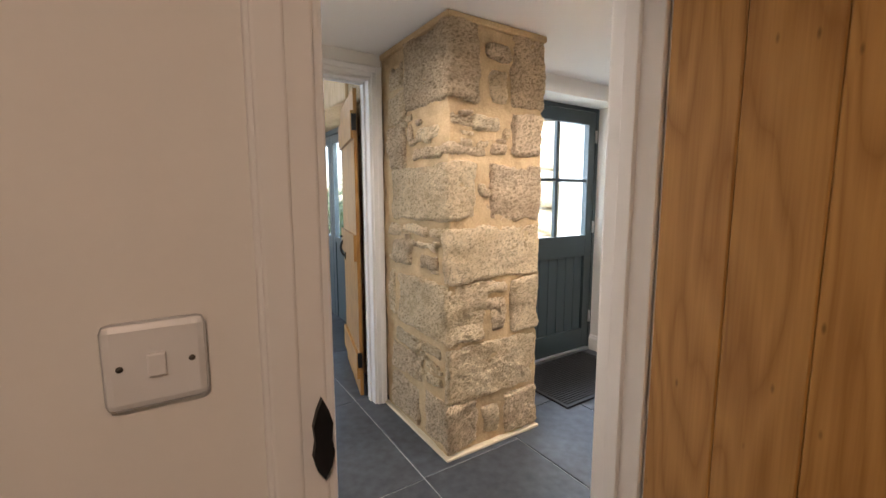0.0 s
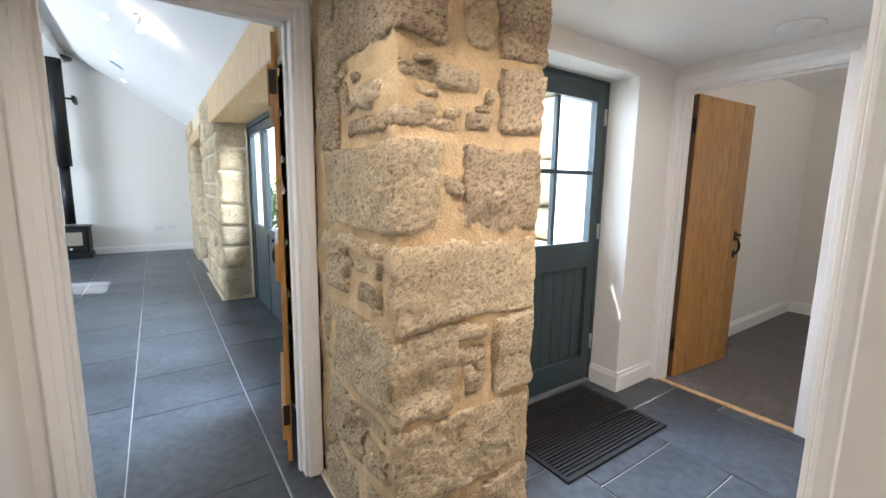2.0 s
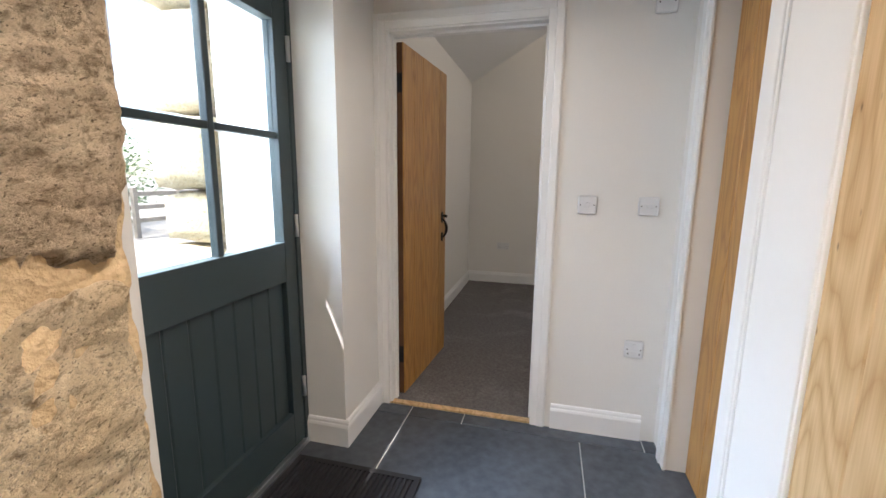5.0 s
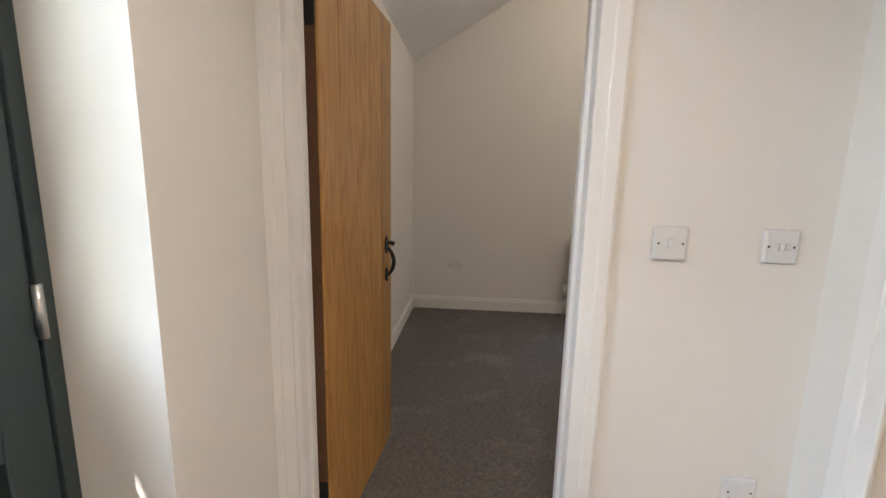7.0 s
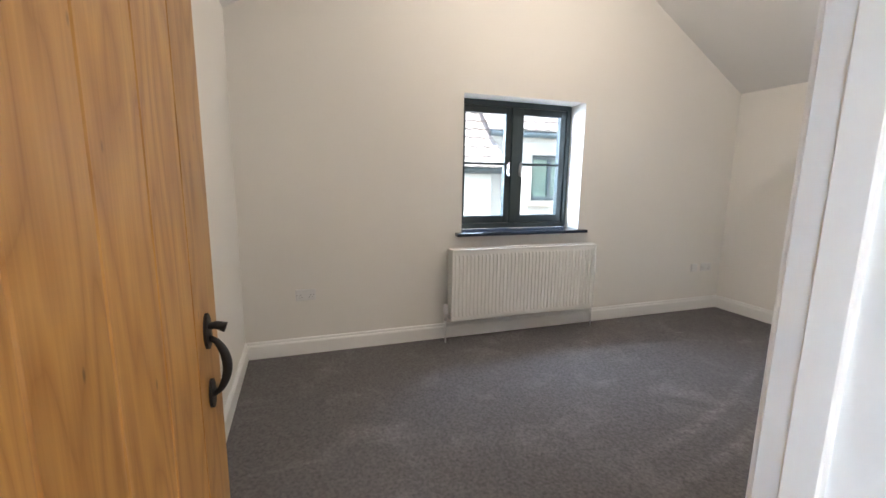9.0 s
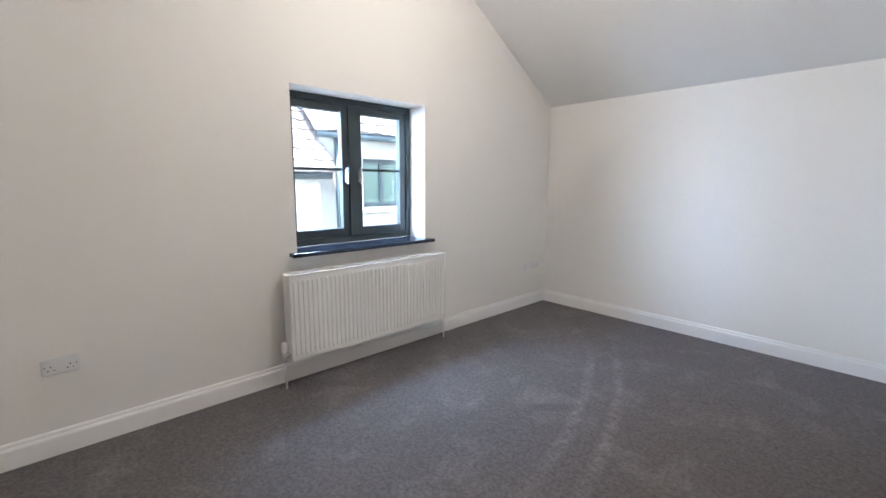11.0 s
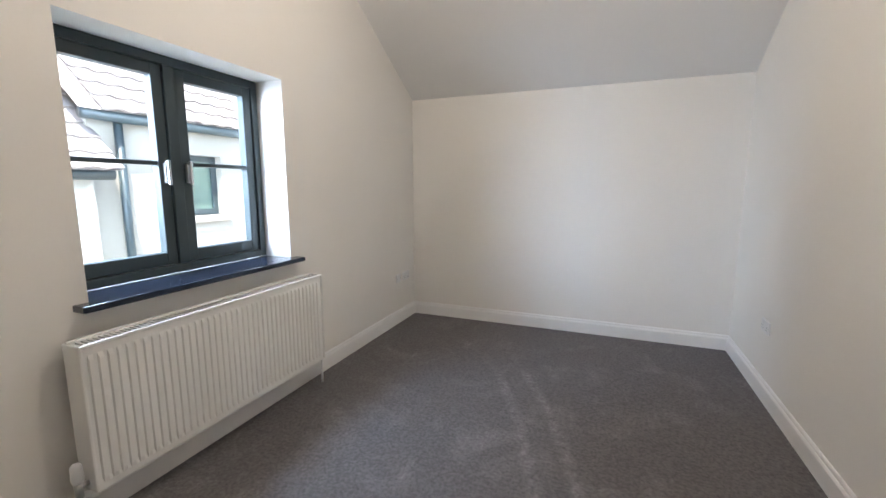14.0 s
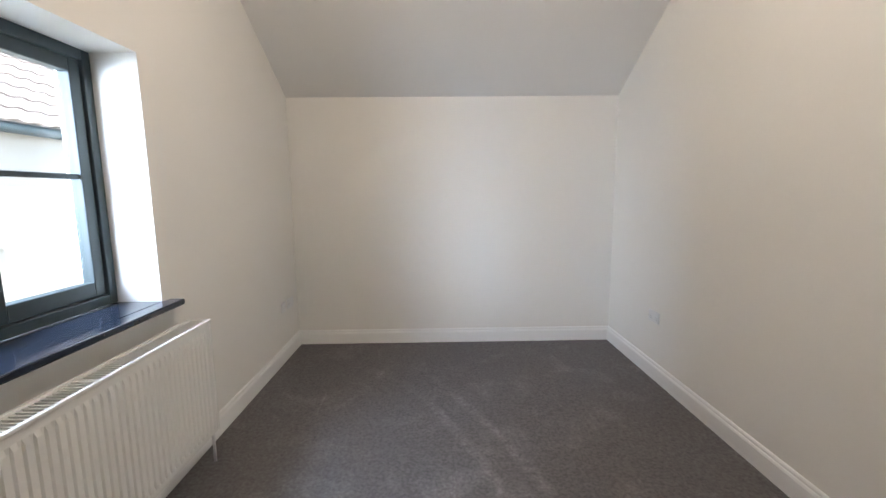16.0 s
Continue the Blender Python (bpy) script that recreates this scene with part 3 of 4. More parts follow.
bed_turn = math.degrees(math.atan2(1.832 - 1.886, 4.03 - 3.305))
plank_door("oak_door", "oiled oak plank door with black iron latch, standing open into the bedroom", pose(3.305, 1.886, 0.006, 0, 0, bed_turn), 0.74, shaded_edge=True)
# door of the first room, opened back towards the walker: planks face -x
plank_door("oak_door", "oiled oak plank door standing open beside the first doorway", pose(0.628, 0.40, 0.006, 0, 0, -91), 0.66)
plank_door("oak_door", "oak plank door folded open against the stone wall, seen on edge", pose(0.768, 2.425, 0.006, 0, 0, 77), 0.72)
plank_door("oak_door", "pale oak plank door, closed, in the hall wall", pose(2.124, S1 + 0.004, 0.006, 0, 0, 180), 0.74, wood=OAKPALE, latch=False)
plank_door("oak_door", "oak plank door, closed, set back in its frame", pose(2.975, S0 + 0.045, 0.006, 0, 0, 180), 0.46, 1.975, 3)

# latch keeps on the jambs
leaf = [(-0.077, 1.084), (-0.07, 1.068), (-0.065, 1.05), (-0.067, 1.03), (-0.064, 1.012), (-0.068, 0.995), (-0.077, 0.98), (-0.086, 0.995), (-0.09, 1.012), (-0.087, 1.03), (-0.089, 1.05), (-0.084, 1.068)]
part("keep", prism(bmesh.new(), leaf, "y", 0.389, S0 - 0.0195), BLACK, thing("latch_keep", "black iron leaf-shaped latch keep on a white door frame", "latch", (-0.077, 0.397, 0.98)))
part("keep", boxes((BX0 + 0.006, DO0 + 0.002, 0.87, BX0 + 0.02, DO0 + 0.0235, 0.93), bevel=0.004), BLACK, thing("latch_keep", "black iron latch keep on the bedroom door jamb", "latch", (BX0, DO0 + 0.02, 0.90)))


# ---- front door ----
def front_door():
    d = thing("front_door", "slate-grey half-glazed panelled front door, closed", "door", (2.3, 2.2, 0))
    y0, y1 = 2.205, 2.255
    part("door_frame", boxes((FX0, 2.2, -0.02, FX0 + 0.03, 2.28, 2.033), (FX1 - 0.03, 2.2, -0.02, FX1, 2.28, 2.033), (FX0 + 0.03, 2.2, 2.005, FX1 - 0.03, 2.28, 2.033), bevel=0.003), GREYP, d)
    a, b = FX0 + 0.034, FX1 - 0.034
    for x0, x1 in ((a, 1.965), (2.665, b)):
        part("stile", boxes((x0, y0, 0.03, x1, y1, 2.0), bevel=0.003), GREYP, d)
    for z0, z1 in ((0.03, 0.20), (0.83, 1.005), (1.90, 2.0)):
        part("rail", boxes((1.965, y0, z0, 2.665, y1, z1), bevel=0.003), GREYP, d)
    n = 7
    for k in range(n):
        w = 0.7 / n
        bm = bmesh.new()
        x0, x1, c = 1.965 + k * w, 1.965 + (k + 1) * w, 0.006
        prism(bm, [(x0, y0 + 0.022 + c), (x0 + c, y0 + 0.022), (x1 - c, y0 + 0.022), (x1, y0 + 0.022 + c), (x1, y1 - 0.008), (x0, y1 - 0.008)], "z", 0.20, 0.83)
        part("panel_board", bm, GREYP, d)
    part("glazing_bar", boxes((2.302, y0 + 0.008, 1.005, 2.328, y1 - 0.008, 1.90), bevel=0.004), GREYP, d)
    for x0, x1 in ((1.965, 2.302), (2.328, 2.665)):
        part("glazing_bar", boxes((x0, y0 + 0.008, 1.44, x1, y1 - 0.008, 1.466), bevel=0.004), GREYP, d)
        for z0, z1 in ((1.005, 1.44), (1.466, 1.90)):
            g = part("pane", boxes((x0, y0 + 0.022, z0, x1, y0 + 0.028, z1)), GLASS, d)
            g.visible_shadow = False
    for z in (0.25, 1.02, 1.76):
        bm = bmesh.new()
        tube(bm, [(FX1 - 0.032, y0 - 0.008, z), (FX1 - 0.032, y0 - 0.008, z + 0.1)], 0.009, 10)
        part("hinge", bm, STEEL, d, "steel butt hinge")
    part("threshold", boxes((FX0, 2.19, -0.01, FX1, 2.3, 0.022), bevel=0.004), STEEL, d, "aluminium threshold bar")


front_door()


# ---- mat ----
def door_mat():
    m = thing("door_mat", "black ribbed rubber doormat on the slate floor", "doormat", (2.2, 1.85, 0))
    x0, x1, y0, y1 = 1.777, 2.645, 1.58, 2.17
    part("border", boxes((x0, y0, 0.0, x1, y0 + 0.025, 0.012), (x0, y1 - 0.025, 0.0, x1, y1, 0.012), (x0, y0 + 0.025, 0, x0 + 0.025, y1 - 0.025, 0.012), (x1 - 0.025, y0 + 0.025, 0, x1, y1 - 0.025, 0.012), (x0 + 0.025, y0 + 0.025, 0, x1 - 0.025, y1 - 0.025, 0.004)), RUBBER, m)
    n = 24
    for k in range(n):
        y = y0 + 0.03 + (y1 - y0 - 0.06) * (k + 0.5) / n
        part("rib", boxes((x0 + 0.026, y - 0.007, 0.0042, x1 - 0.026, y + 0.007, 0.013), bevel=0.0025), RUBBER, m)


door_mat()


# ---- stones ----
def stone(name, x0, y0, z0, x1, y1, z1, material, parent, seed, cut=0.03, rough=0.012, round_=0.02, warp=None):
    """A hewn block: gridded box with rounded corners, an uneven outline and a pitted, split face."""
    bm = bmesh.new()
    size = Vector((abs(x1 - x0), abs(y1 - y0), z1 - z0))
    mid = Vector(((x0 + x1) / 2, (y0 + y1) / 2, (z0 + z1) / 2))
    n = [max(2, min(64, int(s / cut))) for s in size]
    seen = {}
    flat = Vector((seed * 3.7, seed * 1.1, 0))
    warp = rough if warp is None else warp
    fine = cut < 0.02
    r = min(round_, min(size) * 0.4)

    def vert(i, j, k):
        if (i, j, k) not in seen:
            q = Vector(((i / n[0] - 0.5) * size[0], (j / n[1] - 0.5) * size[1], (k / n[2] - 0.5) * size[2]))
            inner = Vector([max(-size[c] / 2 + r, min(size[c] / 2 - r, q[c])) for c in range(3)])
            out = (q - inner).normalized()
            w = mid + inner + out * r
            off = noise.noise_vector(w * 5 + flat) * warp + noise.noise_vector(w * 14 + flat) * warp * 0.55
            lift = noise.noise(w * 9 + flat) * rough * 0.7
            if fine:
                lift -= abs(noise.noise(w * 33 + flat)) * rough * 1.1 + abs(noise.noise(w * 71 - flat)) * rough * 0.6
            seen[i, j, k] = bm.verts.new(w + off + out * lift)
        return seen[i, j, k]

    for axis in range(3):
        u, v = [c for c in range(3) if c != axis]
        for end in (0, n[axis]):
            for a in range(n[u]):
                for b in range(n[v]):
                    ids = []
                    for da, db in ((0, 0), (1, 0), (1, 1), (0, 1)):
                        ijk = [0, 0, 0]
                        ijk[axis], ijk[u], ijk[v] = end, a + da, b + db
                        ids.append(vert(*ijk))
                    bm.faces.new(ids)
    bmesh.ops.recalc_face_normals(bm, faces=bm.faces)
    for f in bm.faces:
        f.smooth = True
    return part(name, bm, material, parent)


PX0, PX1, PY0, PY1 = 0.872, 1.475, 1.56, 2.288
pillar = thing("stone_pillar", "rough granite stone pillar with sandy lime mortar", "pillar", (1.17, 1.9, 0))


def mortar(name, x0, y0, z0, x1, y1, z1, parent, step=0.011):
    bm = bmesh.new()
    for axis, c, u0, u1 in (("x", x0, y0, y1), ("y", y0, x0, x1), ("x", x1, y0, y1), ("y", y1, x0, x1)):
        nu, nz = max(2, int((u1 - u0) / step)), int((z1 - z0) / step)
        grid = []
        for i in range(nu + 1):
            col = []
            for k in range(nz + 1):
                u, z = u0 + (u1 - u0) * i / nu, z0 + (z1 - z0) * k / nz
                p = Vector((c, u, z)) if axis == "x" else Vector((u, c, z))
                col.append(bm.verts.new(p + noise.noise_vector(p * 7) * 0.012 + noise.noise_vector(p * 26) * 0.006 + noise.noise_vector(p * 60) * 0.003))
            grid.append(col)
        for i in range(nu):
            for k in range(nz):
                bm.faces.new((grid[i][k], grid[i + 1][k], grid[i + 1][k + 1], grid[i][k + 1]))
    bmesh.ops.remove_doubles(bm, verts=bm.verts, dist=0.0005)
    bmesh.ops.recalc_face_normals(bm, faces=bm.faces)
    for f in bm.faces:
        f.smooth = True
    return part(name, bm, MORTAR, parent)


mortar("mortar", PX0 + 0.006, PY0 + 0.006, 0.0, PX1 - 0.008, PY1 - 0.002, HC, pillar)
part("mortar_skirt", boxes((PX0 - 0.022, PY0 - 0.022, -0.002, PX1 + 0.01, PY1 - 0.002, 0.014), bevel=0.006), MORTARPALE, pillar, "pale mortar fillet round the foot")
part("mortar_cap", boxes((PX0 - 0.012, PY0 - 0.012, HC - 0.035, PX1 + 0.006, PY1 - 0.002, HC - 0.002), bevel=0.008), MORTAR, pillar)
# quoins wrap the corner: far end on the west face, far end on the south face, bottom, top
QUOINS = [(1.99, 1.05, 1.77, 2.13), (2.16, 1.035, 1.195, 1.485), (1.61, 1.47, 0.90, 1.175), (2.10, 1.105, 0.585, 0.895), (1.60, 1.465, 0.275, 0.575), (1.80, 1.06, 0.03, 0.29)]
for k, (yw, xs, z0, z1) in enumerate(QUOINS):
    stone("stone", PX0 - 0.016, PY0 - 0.016, z0, xs, yw, z1, STONEDARK if k in (0, 5) else STONE, pillar, k + 1, 0.0085, 0.014, 0.026, 0.017)
# rubble between the quoins: extent along the face, bottom, top
WEST = [(2.0, 2.18, 1.91, 2.06), (1.98, 2.20, 1.73, 1.90), (1.98, 2.20, 1.48, 1.71), (1.64, 1.86, 1.60, 1.67), (1.69, 1.91, 1.505, 1.575), (1.89, 1.97, 1.60, 1.70),
        (2.06, 2.2, 1.11, 1.19), (1.75, 2.03, 1.115, 1.175), (1.62, 1.73, 1.12, 1.175), (1.67, 1.87, 1.04, 1.095), (1.93, 2.16, 0.945, 1.09), (1.65, 1.85, 0.945, 1.03), (2.13, 2.24, 0.62, 0.9),
        (1.87, 2.15, 0.47, 0.56), (1.81, 2.2, 0.28, 0.46), (1.63, 1.85, 0.48, 0.56), (1.63, 1.79, 0.41, 0.47), (1.62, 1.77, 0.335, 0.40), (1.84, 2.2, 0.03, 0.27)]
for k, (y0, y1, z0, z1) in enumerate(WEST):
    big = (y1 - y0) * (z1 - z0) > 0.03
    stone("stone", PX0 - (0.012, 0.017, 0.021)[k % 3], y0, z0, PX0 + 0.12, y1, z1, STONEDARK if k in (2, 4, 5, 10, 11, 14, 18) else STONE, pillar, 20 + k, 0.0085, 0.013 if big else 0.011, 0.03, 0.018 if big else 0.015)
SOUTH = [(1.255, 1.485, 1.775, 2.13), (1.115, 1.225, 1.77, 1.945), (1.09, 1.245, 1.975, 2.065), (0.885, 1.03, 1.645, 1.725), (1.0, 1.18, 1.64, 1.72), (1.265, 1.475, 1.525, 1.75), (0.86, 1.10, 1.51, 1.575),
         (1.125, 1.24, 1.52, 1.59), (1.19, 1.245, 1.605, 1.665), (1.115, 1.475, 1.195, 1.49), (1.05, 1.10, 1.315, 1.385), (1.09, 1.24, 0.825, 0.88), (1.09, 1.245, 0.73, 0.805), (1.135, 1.235, 0.625, 0.72),
         (1.265, 1.47, 0.59, 0.895), (1.08, 1.215, 0.05, 0.225), (1.23, 1.48, 0.02, 0.265)]
for k, (x0, x1, z0, z1) in enumerate(SOUTH):
    big = (x1 - x0) * (z1 - z0) > 0.03
    stone("stone", x0, PY0 - (0.012, 0.017, 0.021)[k % 3], z0, x1, PY0 + 0.14, z1, STONEDARK if k in (0, 2, 3, 5, 6, 7, 9, 12, 13, 16) else STONE, pillar, 50 + k, 0.0085, 0.013 if big else 0.011, 0.03, 0.018 if big else 0.014)

# small pinning stones pressed into the mortar of the rubble beds
pins = random.Random(31)
for face, lo, hi, z0, z1, count in (("west", 1.64, 2.2, 1.50, 1.75, 9), ("west", 1.63, 2.2, 0.92, 1.19, 9), ("west", 1.63, 2.2, 0.32, 0.57, 9), ("south", 0.9, 1.24, 1.50, 1.75, 6), ("south", 1.06, 1.13, 1.22, 1.47, 2), ("south", 1.1, 1.25, 0.61, 0.88, 3)):
    for k in range(count):
        u, z, w, h = pins.uniform(lo, hi), pins.uniform(z0, z1), pins.uniform(0.035, 0.085), pins.uniform(0.025, 0.05)
        proud = pins.uniform(0.008, 0.018)
        ends = (PX0 - proud, u - w / 2, z - h / 2, PX0 + 0.06, u + w / 2, z + h / 2) if face == "west" else (u - w / 2, PY0 - proud, z - h / 2, u + w / 2, PY0 + 0.06, z + h / 2)
        stone("stone", *ends, pins.choice((STONE, STONE, STONEDARK)), pillar, 700 + pins.random() * 90, 0.009, 0.009, 0.02, 0.014)

# stone wall of the long room, pierced by the garden doors and a far window
swall = tagged(new("wall_long_east", data_of("wall_long_east", boxes(
    (0.915, 2.29, -0.1, 1.45, 3.0, 2.42), (0.915, 5.83, -0.1, 1.45, 7.58, 2.42), (0.915, 8.93, -0.1, 1.45, 10.5, 2.42),
    (0.915, 3.0, 2.36, 1.45, 5.83, 2.42), (0.915, 7.58, 2.15, 1.45, 8.93, 2.42), (0.915, 7.58, -0.1, 1.45, 8.93, 0.02)), MORTARPALE)),
    "thick stone wall of the long room with pale mortar", "wall", "", "structure")
rng = random.Random(4)


def courses(y0, y1, x_face, depth, quoin=None, z_top=2.42):
    z = 0.02
    k = 0
    while z < z_top - 0.08:
        h = rng.uniform(0.16, 0.34)
        h = min(h, z_top - z)
        y = y0
        while y < y1 - 0.05:
            w = min(rng.uniform(0.18, 0.5), y1 - y)
            if y1 - y - w < 0.12:
                w = y1 - y
            stone("stone", x_face - rng.uniform(0, 0.012), y + 0.01, z + 0.01, x_face + depth, y + w - 0.012, z + h - 0.012, STONE, swall, 100 + k + y * 10, 0.07, 0.016, 0.03)
            y += w
            k += 1
        z += h


courses(2.43, 3.0, 0.893, 0.1)
courses(5.83, 7.58, 0.893, 0.3)
courses(8.93, 10.48, 0.893, 0.1)
courses_z = 0.03
while courses_z < 1.95:
    ch = rng.uniform(0.22, 0.42)
    stone("stone", 1.2, 5.805, courses_z, 0.9, 6.1, min(2.0, courses_z + ch - 0.015), STONE, swall, 300 + courses_z * 9, 0.05, 0.014, 0.025)
    stone("stone", 1.4, 8.9, courses_z, 0.9, 9.1, min(2.0, courses_z + ch - 0.015), STONE, swall, 400 + courses_z * 9, 0.06, 0.014, 0.025)
    courses_z += ch
solid("lintel", boxes((0.868, 2.9, 2.02, 1.24, 6.08, 2.36), bevel=0.015), OAKPALE, "pale oak beam lintel over the garden doors", "beam")
solid("lintel_far", boxes((0.868, 7.4, 1.98, 1.24, 9.1, 2.15), bevel=0.015), OAKPALE, "oak lintel over the far opening", "beam")
solid("mortar_line", boxes((0.866, 5.79, -0.002, 1.22, 5.83, 0.013), (0.866, 5.83, -0.002, 0.9, 7.58, 0.013), (0.866, 8.9, -0.002, 0.9, 10.48, 0.013)), MORTARPALE, "pale mortar fillet along the stone wall foot", "mortar")


def garden_doors(name, label, y0, y1, x, top, leaves, solid_to):
    d = thing(name, label, "door", (x, (y0 + y1) / 2, 0))
    part("frame", boxes((x, y0, 0, x + 0.07, y0 + 0.05, top), (x, y1 - 0.05, 0, x + 0.07, y1, top), (x, y0 + 0.05, top - 0.05, x + 0.07, y1 - 0.05, top), bevel=0.003), GREYP, d)
    w = (y1 - y0 - 0.1) / leaves
    for k in range(leaves):
        a, b = y0 + 0.05 + k * w + 0.003, y0 + 0.05 + (k + 1) * w - 0.003
        leaf = part("leaf", boxes((x + 0.01, a, 0.01, x + 0.06, a + 0.08, top - 0.055), (x + 0.01, b - 0.08, 0.01, x + 0.06, b, top - 0.055),
                                  (x + 0.01, a + 0.08, top - 0.135, x + 0.06, b - 0.08, top - 0.055), (x + 0.01, a + 0.08, solid_to - 0.06, x + 0.06, b - 0.08, solid_to), (x + 0.018, a + 0.08, 0.01, x + 0.05, b - 0.08, solid_to - 0.06), bevel=0.003), GREYP, d)
        g = part("pane", boxes((x + 0.03, a + 0.08, solid_to, x + 0.036, b - 0.08, top - 0.135)), GLASS, leaf)
        g.visible_shadow = False
    bm = bmesh.new()
    yh = y0 + 0.05 + w + 0.05
    tube(bm, [(x + 0.005, yh, 0.86), (x - 0.04, yh, 0.85), (x - 0.05, yh, 0.77), (x - 0.04, yh, 0.69), (x + 0.005, yh, 0.68)], 0.007, 8)
    part("handle", bm, BLACK, d, "black iron pull handle")


garden_doors("garden_doors", "slate-grey half-glazed garden doors under the oak lintel", 3.0, 5.8, 1.215, 2.02, 4, 0.9)
garden_doors("garden_window", "slate-grey glazed door in the far stone opening", 7.58, 8.93, 1.28, 1.98, 2, 0.4)


# ---- bedroom window ----
def bedroom_window():
    d = thing("window_1", "slate-grey two-light casement window with glazing bars", "window", (6.42, -0.18, WZ0))
    d["kind"] = "structure"
    x0, x1 = 6.40, 6.47
    a, b, z0, z1 = WY0, WY1, WZ0, WZ1
    m = (a + b) / 2
    part("window_frame", boxes((x0, a, z0, x1, a + 0.045, z1), (x0, b - 0.045, z0, x1, b, z1), (x0, a + 0.045, z0, x1, b - 0.045, z0 + 0.045), (x0, a + 0.045, z1 - 0.045, x1, b - 0.045, z1), (x0, m - 0.03, z0 + 0.045, x1, m + 0.03, z1 - 0.045), bevel=0.004), GREYP, d)
    for y0, y1, hy in ((a + 0.048, m - 0.033, m - 0.06), (m + 0.033, b - 0.048, m + 0.06)):
        c0, c1 = z0 + 0.048, z1 - 0.048
        s = 0.055
        sash = part("casement", boxes((x0 + 0.012, y0, c0, x1 - 0.006, y0 + s, c1), (x0 + 0.012, y1 - s, c0, x1 - 0.006, y1, c1), (x0 + 0.012, y0 + s, c0, x1 - 0.006, y1 - s, c0 + s + 0.01), (x0 + 0.012, y0 + s, c1 - s, x1 - 0.006, y1 - s, c1), bevel=0.004), GREYP, d)
        zm = (c0 + c1) / 2 + 0.02
        part("glazing_bar", boxes((x0 + 0.02, y0 + s, zm - 0.011, x1 - 0.015, y1 - s, zm + 0.011), bevel=0.003), GREYP, sash)
        for p0, p1 in ((c0 + s + 0.01, zm - 0.011), (zm + 0.011, c1 - s)):
            g = part("pane", boxes((x0 + 0.034, y0 + s, p0, x0 + 0.04, y1 - s, p1)), GLASS, sash)
            g.visible_shadow = False
        bm = boxes((x0 - 0.006, hy - 0.009, zm - 0.10, x0 + 0.012, hy + 0.009, zm + 0.0), bevel=0.003)
        box(bm, x0 - 0.028, hy - 0.007, zm - 0.11, x0 - 0.016, hy + 0.007, zm + 0.015, bevel=0.003)
        box(bm, x0 - 0.02, hy - 0.006, zm - 0.005, x0 + 0.0, hy + 0.006, zm + 0.01, bevel=0.002)
        part("window_handle", bm, STEEL, sash, "satin steel espagnolette handle")


bedroom_window()
bm = boxes((6.125, WY0 - 0.055, WZ0 - 0.03, BX1 + 0.0, WY1 + 0.058, WZ0 - 0.002), bevel=0.006)
box(bm, BX1, WY0, WZ0 - 0.03, 6.41, WY1, WZ0 - 0.002)
solid("window_sill", bm, SILL, "polished dark slate window sill", "window sill")


